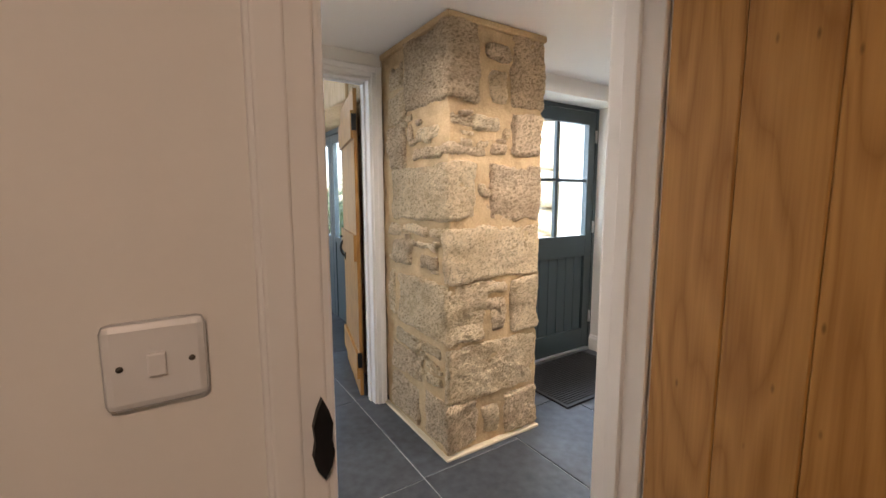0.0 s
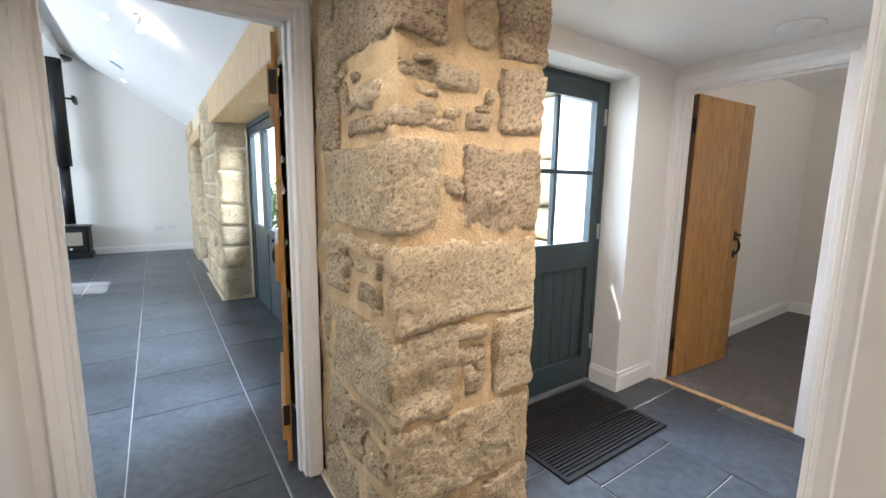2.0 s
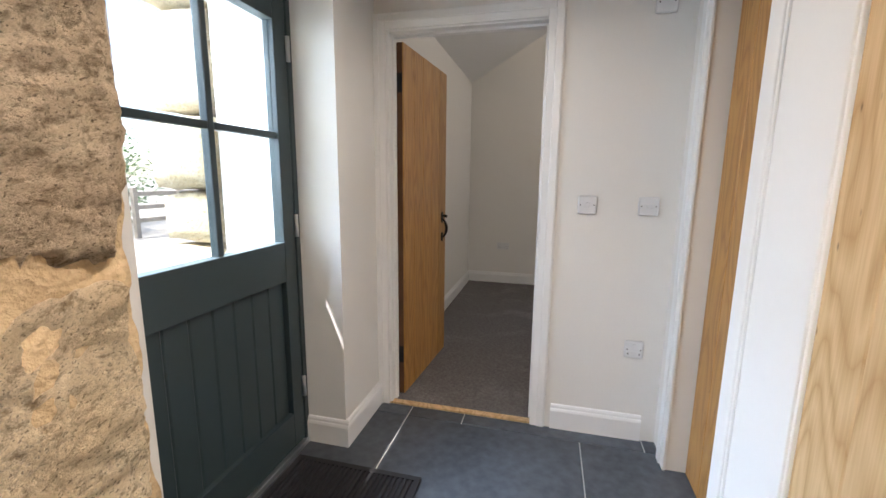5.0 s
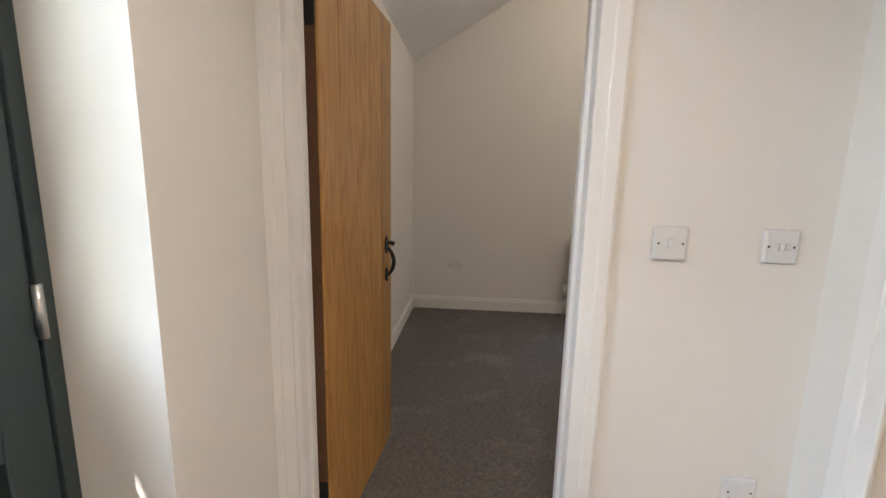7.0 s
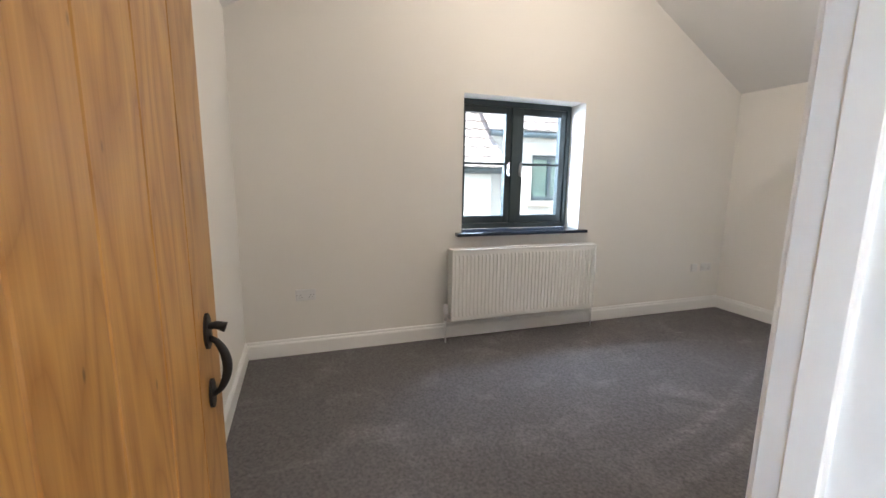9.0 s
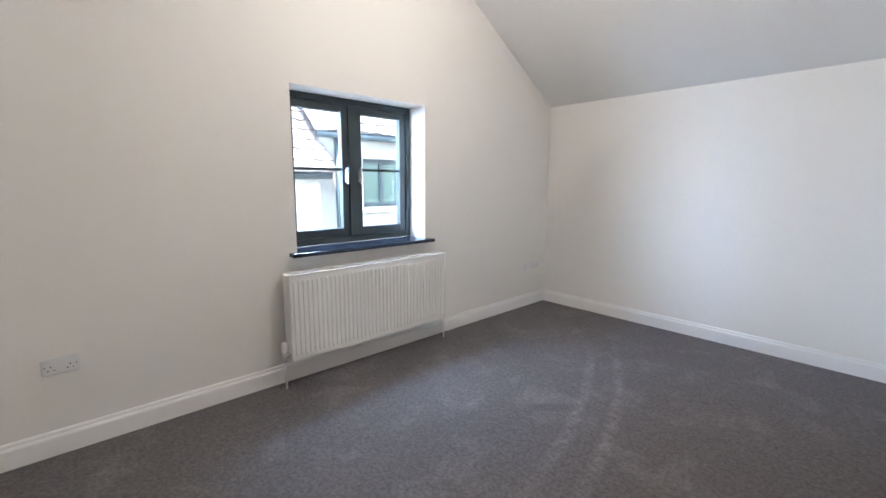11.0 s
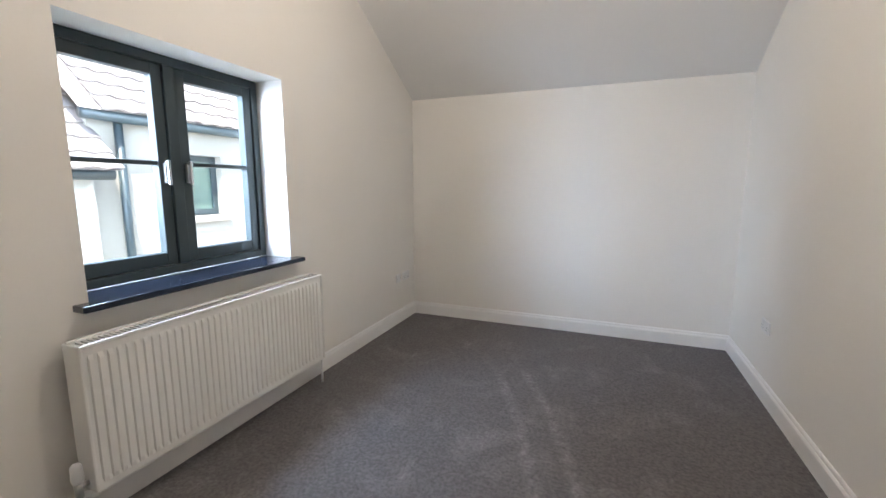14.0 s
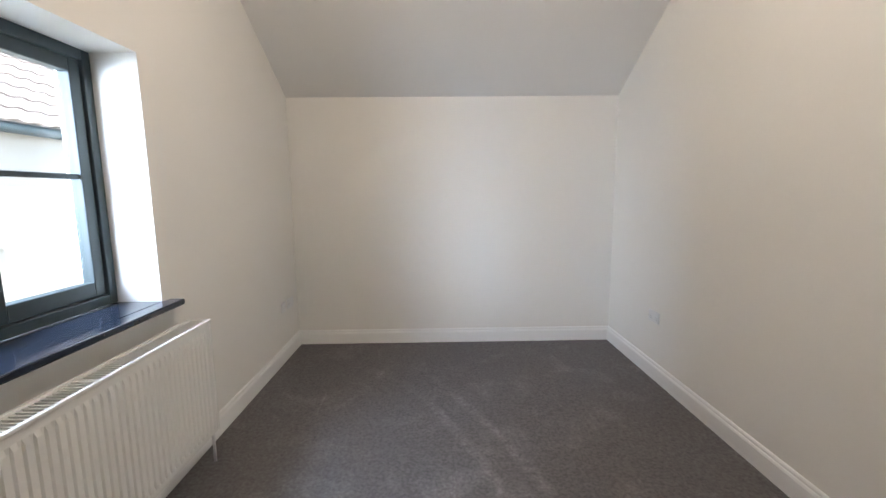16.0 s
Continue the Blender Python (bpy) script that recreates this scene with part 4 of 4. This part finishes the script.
# ---- radiator ----
def radiator():
    r = thing("radiator", "white enamelled panel radiator under the window", "radiator", (6.1, -0.17, 0.19))
    y0, y1, z0, z1, xf, xb = -0.855, 0.522, 0.192, 0.778, 6.04, 6.15
    n = 40
    prof = []
    w = (y1 - y0 - 0.05) / n
    for k in range(n):
        y = y0 + 0.025 + k * w
        prof += [(y, 0.004), (y + w * 0.30, 0.004), (y + w * 0.42, -0.004), (y + w * 0.88, -0.004)]
    prof.append((y1 - 0.025, 0.004))
    bm = bmesh.new()
    rows = []
    for z, k in ((z0 + 0.008, 0.0), (z0 + 0.03, 0.0), (z0 + 0.05, 1.0), (z1 - 0.06, 1.0), (z1 - 0.04, 0.0), (z1 - 0.012, 0.0)):
        rows.append([bm.verts.new((xf + 0.004 + d * k, y, z)) for y, d in prof])
    for a, b in zip(rows, rows[1:]):
        for i in range(len(prof) - 1):
            bm.faces.new((a[i], a[i + 1], b[i + 1], b[i]))
    bmesh.ops.recalc_face_normals(bm, faces=bm.faces)
    box(bm, xf + 0.009, y0 + 0.01, z0, xf + 0.02, y1 - 0.01, z1 - 0.01)
    box(bm, xb - 0.018, y0 + 0.01, z0, xb - 0.006, y1 - 0.01, z1 - 0.01)
    part("front_panel", bm, RADW, r)
    for y in (y0, y1 - 0.012):
        part("side_panel", boxes((xf, y, z0 + 0.006, xb - 0.004, y + 0.012, z1), bevel=0.005), RADW, r)
    part("top_rim", boxes((xf - 0.002, y0, z1 - 0.012, xf + 0.014, y1, z1 + 0.002), (xb - 0.014, y0 + 0.012, z1 - 0.012, xb, y1 - 0.012, z1 + 0.002), (xf + 0.014, -0.18, z1 - 0.01, xb - 0.014, -0.165, z1 + 0.0), bevel=0.003), RADW, r)
    for k in range(70):
        y = y0 + 0.02 + (y1 - y0 - 0.04) * k / 69
        part("grille_bar", boxes((xf + 0.016, y - 0.003, z1 - 0.014, xb - 0.015, y + 0.003, z1 - 0.006)), RADW, r)
    for k in range(48):
        y = y0 + 0.03 + (y1 - y0 - 0.06) * k / 47
        part("convector_fin", boxes((xf + 0.02, y - 0.004, z0 + 0.01, xb - 0.018, y + 0.004, z1 - 0.03)), RADW, r)
    v = bmesh.new()
    tube(v, [(6.09, y1 + 0.0, z0 + 0.04), (6.09, y1 + 0.03, z0 + 0.04)], 0.012, 10)
    tube(v, [(6.09, y1 + 0.032, z0 - 0.0), (6.09, y1 + 0.032, z0 + 0.06)], 0.014, 12)
    valve = part("valve", v, STEEL, r, "chrome valve body")
    c = bmesh.new()
    tube(c, [(6.09, y1 + 0.032, z0 + 0.058), (6.09, y1 + 0.032, z0 + 0.075), (6.09, y1 + 0.032, z0 + 0.125), (6.09, y1 + 0.032, z0 + 0.135)], 0.02, 14, [0.017, 0.021, 0.019, 0.012])
    part("valve_head", c, PLASTIC, valve, "white thermostatic valve head")
    for y in (y1 + 0.032, y0 - 0.02):
        p = bmesh.new()
        tube(p, [(6.09, y, 0.0), (6.09, y, z0 + 0.02)], 0.0075, 10)
        part("pipe", p, PLASTIC, r, "white pipe sleeve")
    v = bmesh.new()
    tube(v, [(6.09, y0 - 0.02, z0 + 0.0), (6.09, y0 - 0.02, z0 + 0.07)], 0.011, 10)
    tube(v, [(6.09, y0 - 0.02, z0 + 0.04), (6.09, y0 + 0.0, z0 + 0.04)], 0.009, 10)
    part("valve", v, STEEL, r, "chrome lockshield valve")


radiator()


# ---- electrical plates ----
def plate(name, label, m, w, h, kind, category):
    """Faces -y in its own space; m puts it on its wall."""
    ob = new(name)
    ob.empty_display_size = 0.05
    tagged(ob, label, category)
    part("faceplate", boxes((-w / 2, -0.012, -h / 2, w / 2, 0, h / 2), bevel=0.008), PLASTIC, ob)
    for s in (-1, 1):
        bm = bmesh.new()
        tube(bm, [(s * (w / 2 - 0.014), -0.0126, 0), (s * (w / 2 - 0.014), -0.0115, 0)], 0.0032, 8)
        part("screw", bm, SCREW, ob, "dark screw head")
    if kind == "switch":
        part("rocker", boxes((-0.008, -0.0165, -0.012, 0.008, -0.008, 0.012), bevel=0.002), PLASTIC, ob)
    elif kind == "triple":
        for x in (-0.014, 0.0, 0.014):
            part("rocker", boxes((x - 0.006, -0.0165, -0.009, x + 0.006, -0.008, 0.009), bevel=0.002), PLASTIC, ob)
    elif kind == "fused":
        part("rocker", boxes((-0.008, -0.0165, 0.008, 0.008, -0.008, 0.028), bevel=0.002), PLASTIC, ob)
        part("fuse_cap", boxes((-0.012, -0.0138, -0.03, 0.012, -0.008, -0.015), bevel=0.001), PLASTIC, ob)
        for s in (-1, 1):
            part("mark", boxes((s * 0.026 - 0.003, -0.0128, -0.026, s * 0.026 + 0.003, -0.0115, -0.018)), BLACK, ob)
    elif kind == "double":
        for x in (-0.036, 0.036):
            part("rocker", boxes((x - 0.007, -0.015, 0.014, x + 0.007, -0.008, 0.03), bevel=0.002), PLASTIC, ob)
            for dx, dz, ww, hh in ((0, 0.0, 0.004, 0.009), (-0.011, -0.018, 0.0065, 0.004), (0.011, -0.018, 0.0065, 0.004)):
                part("pin_hole", boxes((x + dx - ww / 2, -0.0124, dz - hh / 2, x + dx + ww / 2, -0.0115, dz + hh / 2)), BLACK, ob)
    ob.matrix_basis = m
    return ob


plate("light_switch", "white plastic light switch beside the bedroom door", pose(3.2, 0.931, 1.167, 0, 0, -90), 0.088, 0.088, "switch", "switch")
plate("light_switch", "white plastic three-way light switch in the hall", pose(3.2, 0.664, 1.167, 0, 0, -90), 0.088, 0.088, "triple", "switch")
plate("fused_spur", "white plastic fused spur low on the hall wall", pose(3.2, 0.672, 0.474, 0, 0, -90), 0.088, 0.088, "fused", "socket")
plate("alarm_sensor", "pale grey blank plate high on the hall wall", pose(3.2, 0.665, 2.03, 0, 0, -90), 0.088, 0.088, "", "sensor")
plate("light_switch", "white plastic light switch beside the first doorway", pose(-0.235, S0, 1.158, 0, 0, 0), 0.088, 0.088, "switch", "switch")
plate("light_switch", "white plastic light switch below the thermostat", pose(-0.10, 1.62, 1.166, 0, 0, 90), 0.088, 0.088, "switch", "switch")
plate("wall_socket", "white plastic double socket low on the hall wall", pose(-0.10, 1.70, 0.45, 0, 0, 90), 0.146, 0.086, "double", "socket")
plate("wall_socket", "white plastic double socket on the gable wall", pose(BX1, 1.629, 0.464, 0, 0, -90), 0.146, 0.086, "double", "socket")
plate("wall_socket", "white plastic double socket near the room corner", pose(BX1, -2.38, 0.455, 0, 0, -90), 0.146, 0.086, "double", "socket")
plate("aerial_outlet", "white plastic aerial outlet beside a socket", pose(BX1, -2.22, 0.455, 0, 0, -90), 0.086, 0.086, "", "outlet")
plate("wall_socket", "white plastic double socket on the side wall", pose(BX0, -1.786, 0.465, 0, 0, 90), 0.146, 0.086, "double", "socket")
for sx in (0.32, 0.55):
    plate("wall_socket", "white plastic double socket on the far gable wall", pose(sx, LY1, 0.46, 0, 0, 0), 0.146, 0.086, "double", "socket")
th = thing("thermostat", "white plastic room thermostat on the hall wall", "thermostat", (-0.10, 1.68, 1.5))
part("body", boxes((-0.10, 1.635, 1.445, -0.072, 1.725, 1.545), bevel=0.005), PLASTIC, th)
part("dial", boxes((-0.072, 1.655, 1.5, -0.0695, 1.705, 1.53)), GREYP, th, "small grey display")


# ---- lamps ----
def downlight(x, y, z, label="lit white recessed ceiling downlight, one of a set partly added for fill"):
    d = thing("downlight", label, "downlight", (x, y, z), "recessed downlights")
    bm = bmesh.new()
    rings = []
    for r, dz in ((0.045, 0.001), (0.045, -0.005), (0.036, -0.006), (0.033, -0.001)):
        rings.append([bm.verts.new((x + r * math.cos(k * math.tau / 24), y + r * math.sin(k * math.tau / 24), z + dz)) for k in range(24)])
    for a, b in zip(rings, rings[1:]):
        for k in range(24):
            bm.faces.new((a[k], a[(k + 1) % 24], b[(k + 1) % 24], b[k]))
    part("bezel", bm, GLOSSW, d)
    bm = bmesh.new()
    tube(bm, [(x, y, z - 0.003), (x, y, z + 0.003)], 0.033, 24)
    part("lens", bm, LAMPGLOW, d)
    return d


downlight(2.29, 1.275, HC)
# fittings added out of view for the two hall fill lamps
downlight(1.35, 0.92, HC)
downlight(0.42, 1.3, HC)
# added fitting for the first room's unseen fill lamp
downlight(-0.45, -0.75, HC)
for dy in (6.36, 7.95, 9.75):
    spot = downlight(0.0, dy, EZ + 0.642 * LX1 - 0.004)
    spot.matrix_basis = spot.matrix_basis @ pose(0, 0, 0, 0, 32.7, 0)
strip_x, strip_y = -0.035, 8.7
strip_z = EZ + 0.642 * (LX1 - strip_x) - 0.003
strip = thing("protective_film", "blue plastic film strip stuck on the sloping ceiling", "film", (strip_x, strip_y, strip_z))
part("film", boxes((-0.085, -0.04, -0.006, 0.085, 0.04, 0.0), bevel=0.002), BLUEFILM, strip).matrix_parent_inverse = Matrix()
strip.matrix_basis = strip.matrix_basis @ pose(0, 0, 0, 0, 32.7, 0)
vent = thing("ceiling_vent", "round white ceiling air valve", "vent", (2.94, 1.29, HC))
for r0, r1, zz, nm in ((0.10, 0.088, 0.014, "rim"), (0.074, 0.06, 0.02, "disc")):
    bm = bmesh.new()
    tube(bm, [(2.94, 1.29, HC + 0.002), (2.94, 1.29, HC - zz + 0.006), (2.94, 1.29, HC - zz)], r0, 32, [r0, r0, r1])
    part(nm, bm, GLOSSW, vent)


def pendant(x, y, top, z, label):
    p = thing("pendant_light", label, "pendant light", (x, y, top))
    bm = bmesh.new()
    tube(bm, [(x, y, top + 0.01), (x, y, top - 0.03)], 0.045, 16, [0.05, 0.03])
    part("ceiling_rose", bm, GLOSSW, p)
    bm = bmesh.new()
    tube(bm, [(x, y, top - 0.02), (x, y, z + 0.13)], 0.004, 8)
    part("flex", bm, GLOSSW, p)
    bm = bmesh.new()
    tube(bm, [(x, y, z + 0.14), (x, y, z + 0.09)], 0.02, 12)
    part("lamp_holder", bm, GLOSSW, p)
    bm = bmesh.new()
    tube(bm, [(x, y, z + 0.1), (x, y, z + 0.092), (x, y, z + 0.07), (x, y, z + 0.055)], 0.03, 16, [0.014, 0.02, 0.035, 0.03])
    part("bulb", bm, LAMPGLOW, p, "lit warm bulb")


pendant(4.75, -0.15, RIDGE_Z - 0.03, 2.88, "white pendant lamp hanging from the bedroom ridge")
pendant(0.3, 5.5, EZ + 0.58 * 0.642, 2.68, "white pendant lamp with a lit bulb under the slope")


# ---- stove ----
def stove():
    s = thing("wood_stove", "black cast-iron wood stove with a cream window and steel flue", "stove", (-1.2, 10.1, 0))
    part("body", boxes((-1.2, 10.0, 0.1, -0.70, 10.4, 0.55), bevel=0.012), BLACK, s)
    part("top_plate", boxes((-1.22, 9.98, 0.55, -0.68, 10.42, 0.575), bevel=0.006), BLACK, s)
    part("base", boxes((-1.22, 9.99, 0.0, -0.68, 10.4, 0.1), bevel=0.006), BLACK, s)
    door = part("stove_door", boxes((-1.16, 9.98, 0.14, -0.74, 10.0, 0.52), bevel=0.006), BLACK, s)
    part("stove_glass", boxes((-1.11, 9.974, 0.24, -0.79, 9.981, 0.47), bevel=0.003), CREAM, door, "pale stove window")
    bm = bmesh.new()
    tube(bm, [(-0.95, 9.98, 0.18), (-0.95, 9.95, 0.18)], 0.02, 12)
    part("knob", bm, STEEL, door)
    bm = bmesh.new()
    tube(bm, [(-0.95, 10.2, 0.6), (-0.95, 10.2, 1.62)], 0.075, 20)
    part("flue", bm, BLACK, s)
    bm = bmesh.new()
    tube(bm, [(-0.95, 10.2, 1.6), (-0.95, 10.2, 3.66)], 0.115, 20)
    flue = part("flue_sleeve", bm, BLACK, s)
    part("bracket", boxes((-1.13, 10.16, 2.72, -0.73, 10.2, 2.75), (-0.75, 10.16, 2.68, -0.71, 10.5, 2.79)), BLACK, flue)
    bm = bmesh.new()
    tube(bm, [(-0.95, 10.2, 3.38), (-0.95, 10.2, 3.40)], 0.26, 28)
    part("ceiling_plate", bm, BLACK, flue)


stove()


# ---- outside ----
def house(name, label, x0, y0, y1, eave, depth, rise, openings):
    h = thing(name, label, "house", (x0, (y0 + y1) / 2, -0.13))
    bm = bmesh.new()
    cuts = sorted(openings)
    y = y0
    for a, b, z0, z1 in cuts:
        box(bm, x0, y, -0.13, x0 + 0.3, a, eave)
        box(bm, x0, a, -0.13, x0 + 0.3, b, z0)
        box(bm, x0, a, z1, x0 + 0.3, b, eave)
        y = b
    box(bm, x0, y, -0.13, x0 + 0.3, y1, eave)
    part("wall", bm, RENDERW, h)
    bm = bmesh.new()
    prism(bm, [(x0 + 0.3, -0.13), (x0 + depth, -0.13), (x0 + depth, eave), (x0 + depth / 2, eave + rise), (x0 + 0.3, eave)], "y", y0 + 0.002, y0 + 0.25)
    prism(bm, [(x0 + 0.3, -0.13), (x0 + depth, -0.13), (x0 + depth, eave), (x0 + depth / 2, eave + rise), (x0 + 0.3, eave)], "y", y1 - 0.25, y1 - 0.002)
    part("gable_wall", bm, RENDERW, h)
    for a, b, z0, z1 in cuts:
        w = part("window", boxes((x0 + 0.1, a, z0, x0 + 0.17, a + 0.07, z1), (x0 + 0.1, b - 0.07, z0, x0 + 0.17, b, z1), (x0 + 0.1, a + 0.07, z0, x0 + 0.17, b - 0.07, z0 + 0.07), (x0 + 0.1, a + 0.07, z1 - 0.07, x0 + 0.17, b - 0.07, z1), (x0 + 0.1, (a + b) / 2 - 0.03, z0 + 0.07, x0 + 0.17, (a + b) / 2 + 0.03, z1 - 0.07)), GREYP, h)
        part("pane", boxes((x0 + 0.13, a + 0.07, z0 + 0.07, x0 + 0.14, b - 0.07, z1 - 0.07)), GREENPANE, w)
        part("window_sill", boxes((x0 - 0.06, a - 0.08, z0 - 0.08, x0 + 0.1, b + 0.08, z0)), RENDERW, w)
    bm = bmesh.new()
    tube(bm, [(x0 - 0.12, y0 - 0.1, eave - 0.03), (x0 - 0.12, y1 + 0.1, eave - 0.03)], 0.06, 10)
    gutter = part("gutter", bm, GREYP, h, "dark grey gutter")
    bm = bmesh.new()
    tube(bm, [(x0 - 0.06, y1 - 0.25, eave - 0.05), (x0 - 0.06, y1 - 0.25, -0.13)], 0.04, 10)
    part("downpipe", bm, GREYP, gutter)
    # roof of overlapping rows of wavy tiles
    roof = part("roof", prism(bmesh.new(), [(x0 - 0.2, eave), (x0 + depth / 2, eave + rise), (x0 + depth + 0.2, eave), (x0 + depth / 2, eave + rise - 0.12)], "y", y0 - 0.15, y1 + 0.15), ROOFT, h)
    run = math.hypot(depth / 2 + 0.2, rise)
    rows = int(run / 0.21)
    ux, uz = (depth / 2 + 0.2) / run, rise / run
    waves = int((y1 - y0 + 0.3) / 0.21)
    for r in range(rows):
        bm = bmesh.new()
        d0, d1 = r * 0.21, r * 0.21 + 0.235
        grid = []
        for d, lift in ((d0, 0.016), (d0, 0.038), (d1, 0.013)):
            line = []
            for k in range(waves * 6 + 1):
                yy = y0 - 0.15 + k * 0.035
                wv = 0.011 * math.sin(k * math.tau / 6)
                line.append(bm.verts.new((x0 - 0.2 + ux * d - uz * (lift + wv), yy, eave + uz * d + ux * (lift + wv))))
            grid.append(line)
        for a, b in zip(grid, grid[1:]):
            for k in range(len(a) - 1):
                bm.faces.new((a[k], a[k + 1], b[k + 1], b[k]))
        part("tile_course", bm, ROOFT, roof)
    return h


# the green reflection is put into the opaque pane's colour
GREENPANE = mat("pane with painted green reflection", (0.10, 0.16, 0.13), 0.08, 0.3, 1.5, 6, 0.0)
house("neighbour_house", "cream rendered house with a tiled roof and dark gutter", 9.0, -12.0, -1.2, 2.07, 6.0, 3.0, [(-2.68, -1.9, 1.0, 1.73), (-6.5, -5.5, 0.8, 1.73)])
house("neighbour_outhouse", "low cream rendered wing with a tiled roof", 8.8, -1.1, 7.0, 1.5, 5.0, 2.6, [(-0.3, 0.2, 0.45, 1.2), (2.5, 3.4, 0.45, 1.2)])


def shrub(x, y, z, r, seed, label):
    s = thing("shrub", label, "shrub", (x, y, z), "garden shrubs")
    rg = random.Random(seed)
    bm = bmesh.new()
    for k in range(6):
        a = rg.uniform(0, math.tau)
        tube(bm, [(x, y, z), (x + 0.3 * r * math.cos(a), y + 0.3 * r * math.sin(a), z + r * 0.7), (x + 0.7 * r * math.cos(a), y + 0.7 * r * math.sin(a), z + r * rg.uniform(1.0, 1.6))], 0.03, 6, [0.04, 0.025, 0.008])
    part("branches", bm, BARK, s)
    verts, faces = [], []
    for k in range(1500):
        d = Vector((rg.gauss(0, 1), rg.gauss(0, 1), rg.gauss(0, 1))).normalized() * r * rg.uniform(0.45, 1.05)
        c = Vector((x, y, z + r * 0.95)) + d + noise.noise_vector(d * 2 + Vector((seed, 0, 0))) * 0.35 * r
        u = Vector((rg.gauss(0, 1), rg.gauss(0, 1), rg.gauss(0, 1))).normalized()
        v = u.orthogonal().normalized()
        l = rg.uniform(0.05, 0.1)
        i = len(verts)
        verts += [c - u * l, c + v * l * 0.45, c + u * l, c - v * l * 0.45]
        faces.append((i, i + 1, i + 2, i + 3))
    me = bpy.data.meshes.new("foliage")
    me.from_pydata(verts, [], faces)
    me.materials.append(LEAF)
    ob = new("foliage", me)
    ob.parent = s
    ob.matrix_parent_inverse = s.matrix_basis.inverted()
    tagged(ob, kind="stuff")


for k, (sx, sy, sr) in enumerate(((3.0, 11.0, 0.9), (4.6, 12.5, 1.2), (6.4, 13.2, 1.1), (8.5, 12.0, 1.3), (2.2, 14.0, 1.3), (10.5, 13.5, 1.5))):
    shrub(sx, sy, -0.13, sr, k + 3, "leafy green garden shrub beyond the gravel yard")
fence = thing("fence", "weathered timber post and rail fence", "fence", (6.0, 10.0, -0.13))
for k in range(8):
    fx = 3.6 + k * 1.2
    part("post", boxes((fx, 10.0, -0.13, fx + 0.1, 10.1, 1.0), bevel=0.01), FENCE, fence)
for z in (0.2, 0.5, 0.8):
    part("rail", boxes((3.4, 10.1, z, 12.4, 10.13, z + 0.1), bevel=0.005), FENCE, fence)
# stone jamb of the porch outside the front door
jamb = thing("stone_jamb", "rough stone jamb outside the front door", "stonework", (2.9, 2.9, -0.13))
jz = -0.12
jk = 0
while jz < 2.6:
    jh = 0.26 + 0.1 * (jk % 3)
    stone("stone", FX1 - 0.05 + 0.03 * (jk % 2), 2.61, jz, FX1 + 0.5, 2.95, jz + jh - 0.015, STONE, jamb, 500 + jk, 0.06, 0.014, 0.03)
    jz += jh
    jk += 1

# ---- floor tiles ----
tile_data = {}


def tile(x0, x1, y0, y1):
    w, l = round(x1 - x0 - 0.006, 3), round(y1 - y0 - 0.006, 3)
    if (w, l) not in tile_data:
        bm = bmesh.new()
        c = 0.0025
        lo = [bm.verts.new((sx * w / 2, sy * l / 2, -0.008)) for sx, sy in ((-1, -1), (1, -1), (1, 1), (-1, 1))]
        mi = [bm.verts.new((sx * w / 2, sy * l / 2, -c)) for sx, sy in ((-1, -1), (1, -1), (1, 1), (-1, 1))]
        hi = [bm.verts.new((sx * (w / 2 - c), sy * (l / 2 - c), 0)) for sx, sy in ((-1, -1), (1, -1), (1, 1), (-1, 1))]
        for a, b in ((lo, mi), (mi, hi)):
            for k in range(4):
                bm.faces.new((a[k], a[(k + 1) % 4], b[(k + 1) % 4], b[k]))
        bm.faces.new(hi)
        tile_data[w, l] = data_of("tile", bm, SLATE)
    ob = new("tile", tile_data[w, l])
    ob.parent = slab
    ob.location = ((x0 + x1) / 2, (y0 + y1) / 2, 0)


trng = random.Random(12)
START = {0: 2.4, 1: 2.417, 3: 1.187, 4: 0.9}
for k in range(-8, 6):
    x0, x1 = 0.10 + 0.6 * k, min(0.70 + 0.6 * k, 3.198)
    if k == 4:
        x1 = 3.1
    lo, hi = (-2.1, 10.5) if k < 1 else ((0.42, 10.5) if k == 1 else (0.42, 2.2))
    if k < -3:
        lo = 2.3
    cuts = [lo]
    given = {0: [2.4, 3.31, 3.905, 4.81], 1: [1.51, 2.417, 3.325, 4.245], 3: [0.585, 1.187, 1.49], 4: [0.9, 1.8], 5: [0.6, 1.5, 1.8], -1: [2.6, 3.5]}.get(k, [])
    y = given[0] if given else lo + trng.uniform(0.2, 0.9)
    if given:
        yy = given[0]
        back = []
        while yy - 0.9 > lo + 0.05:
            yy -= 0.9
            back.append(yy)
        cuts += sorted(back) + given
    else:
        cuts.append(y)
    while cuts[-1] < hi - 0.05:
        cuts.append(min(hi, cuts[-1] + trng.choice((0.6, 0.9, 0.9))))
    for a, b in zip(cuts, cuts[1:]):
        if b - a > 0.02:
            tile(x0, x1, a, min(b, hi))
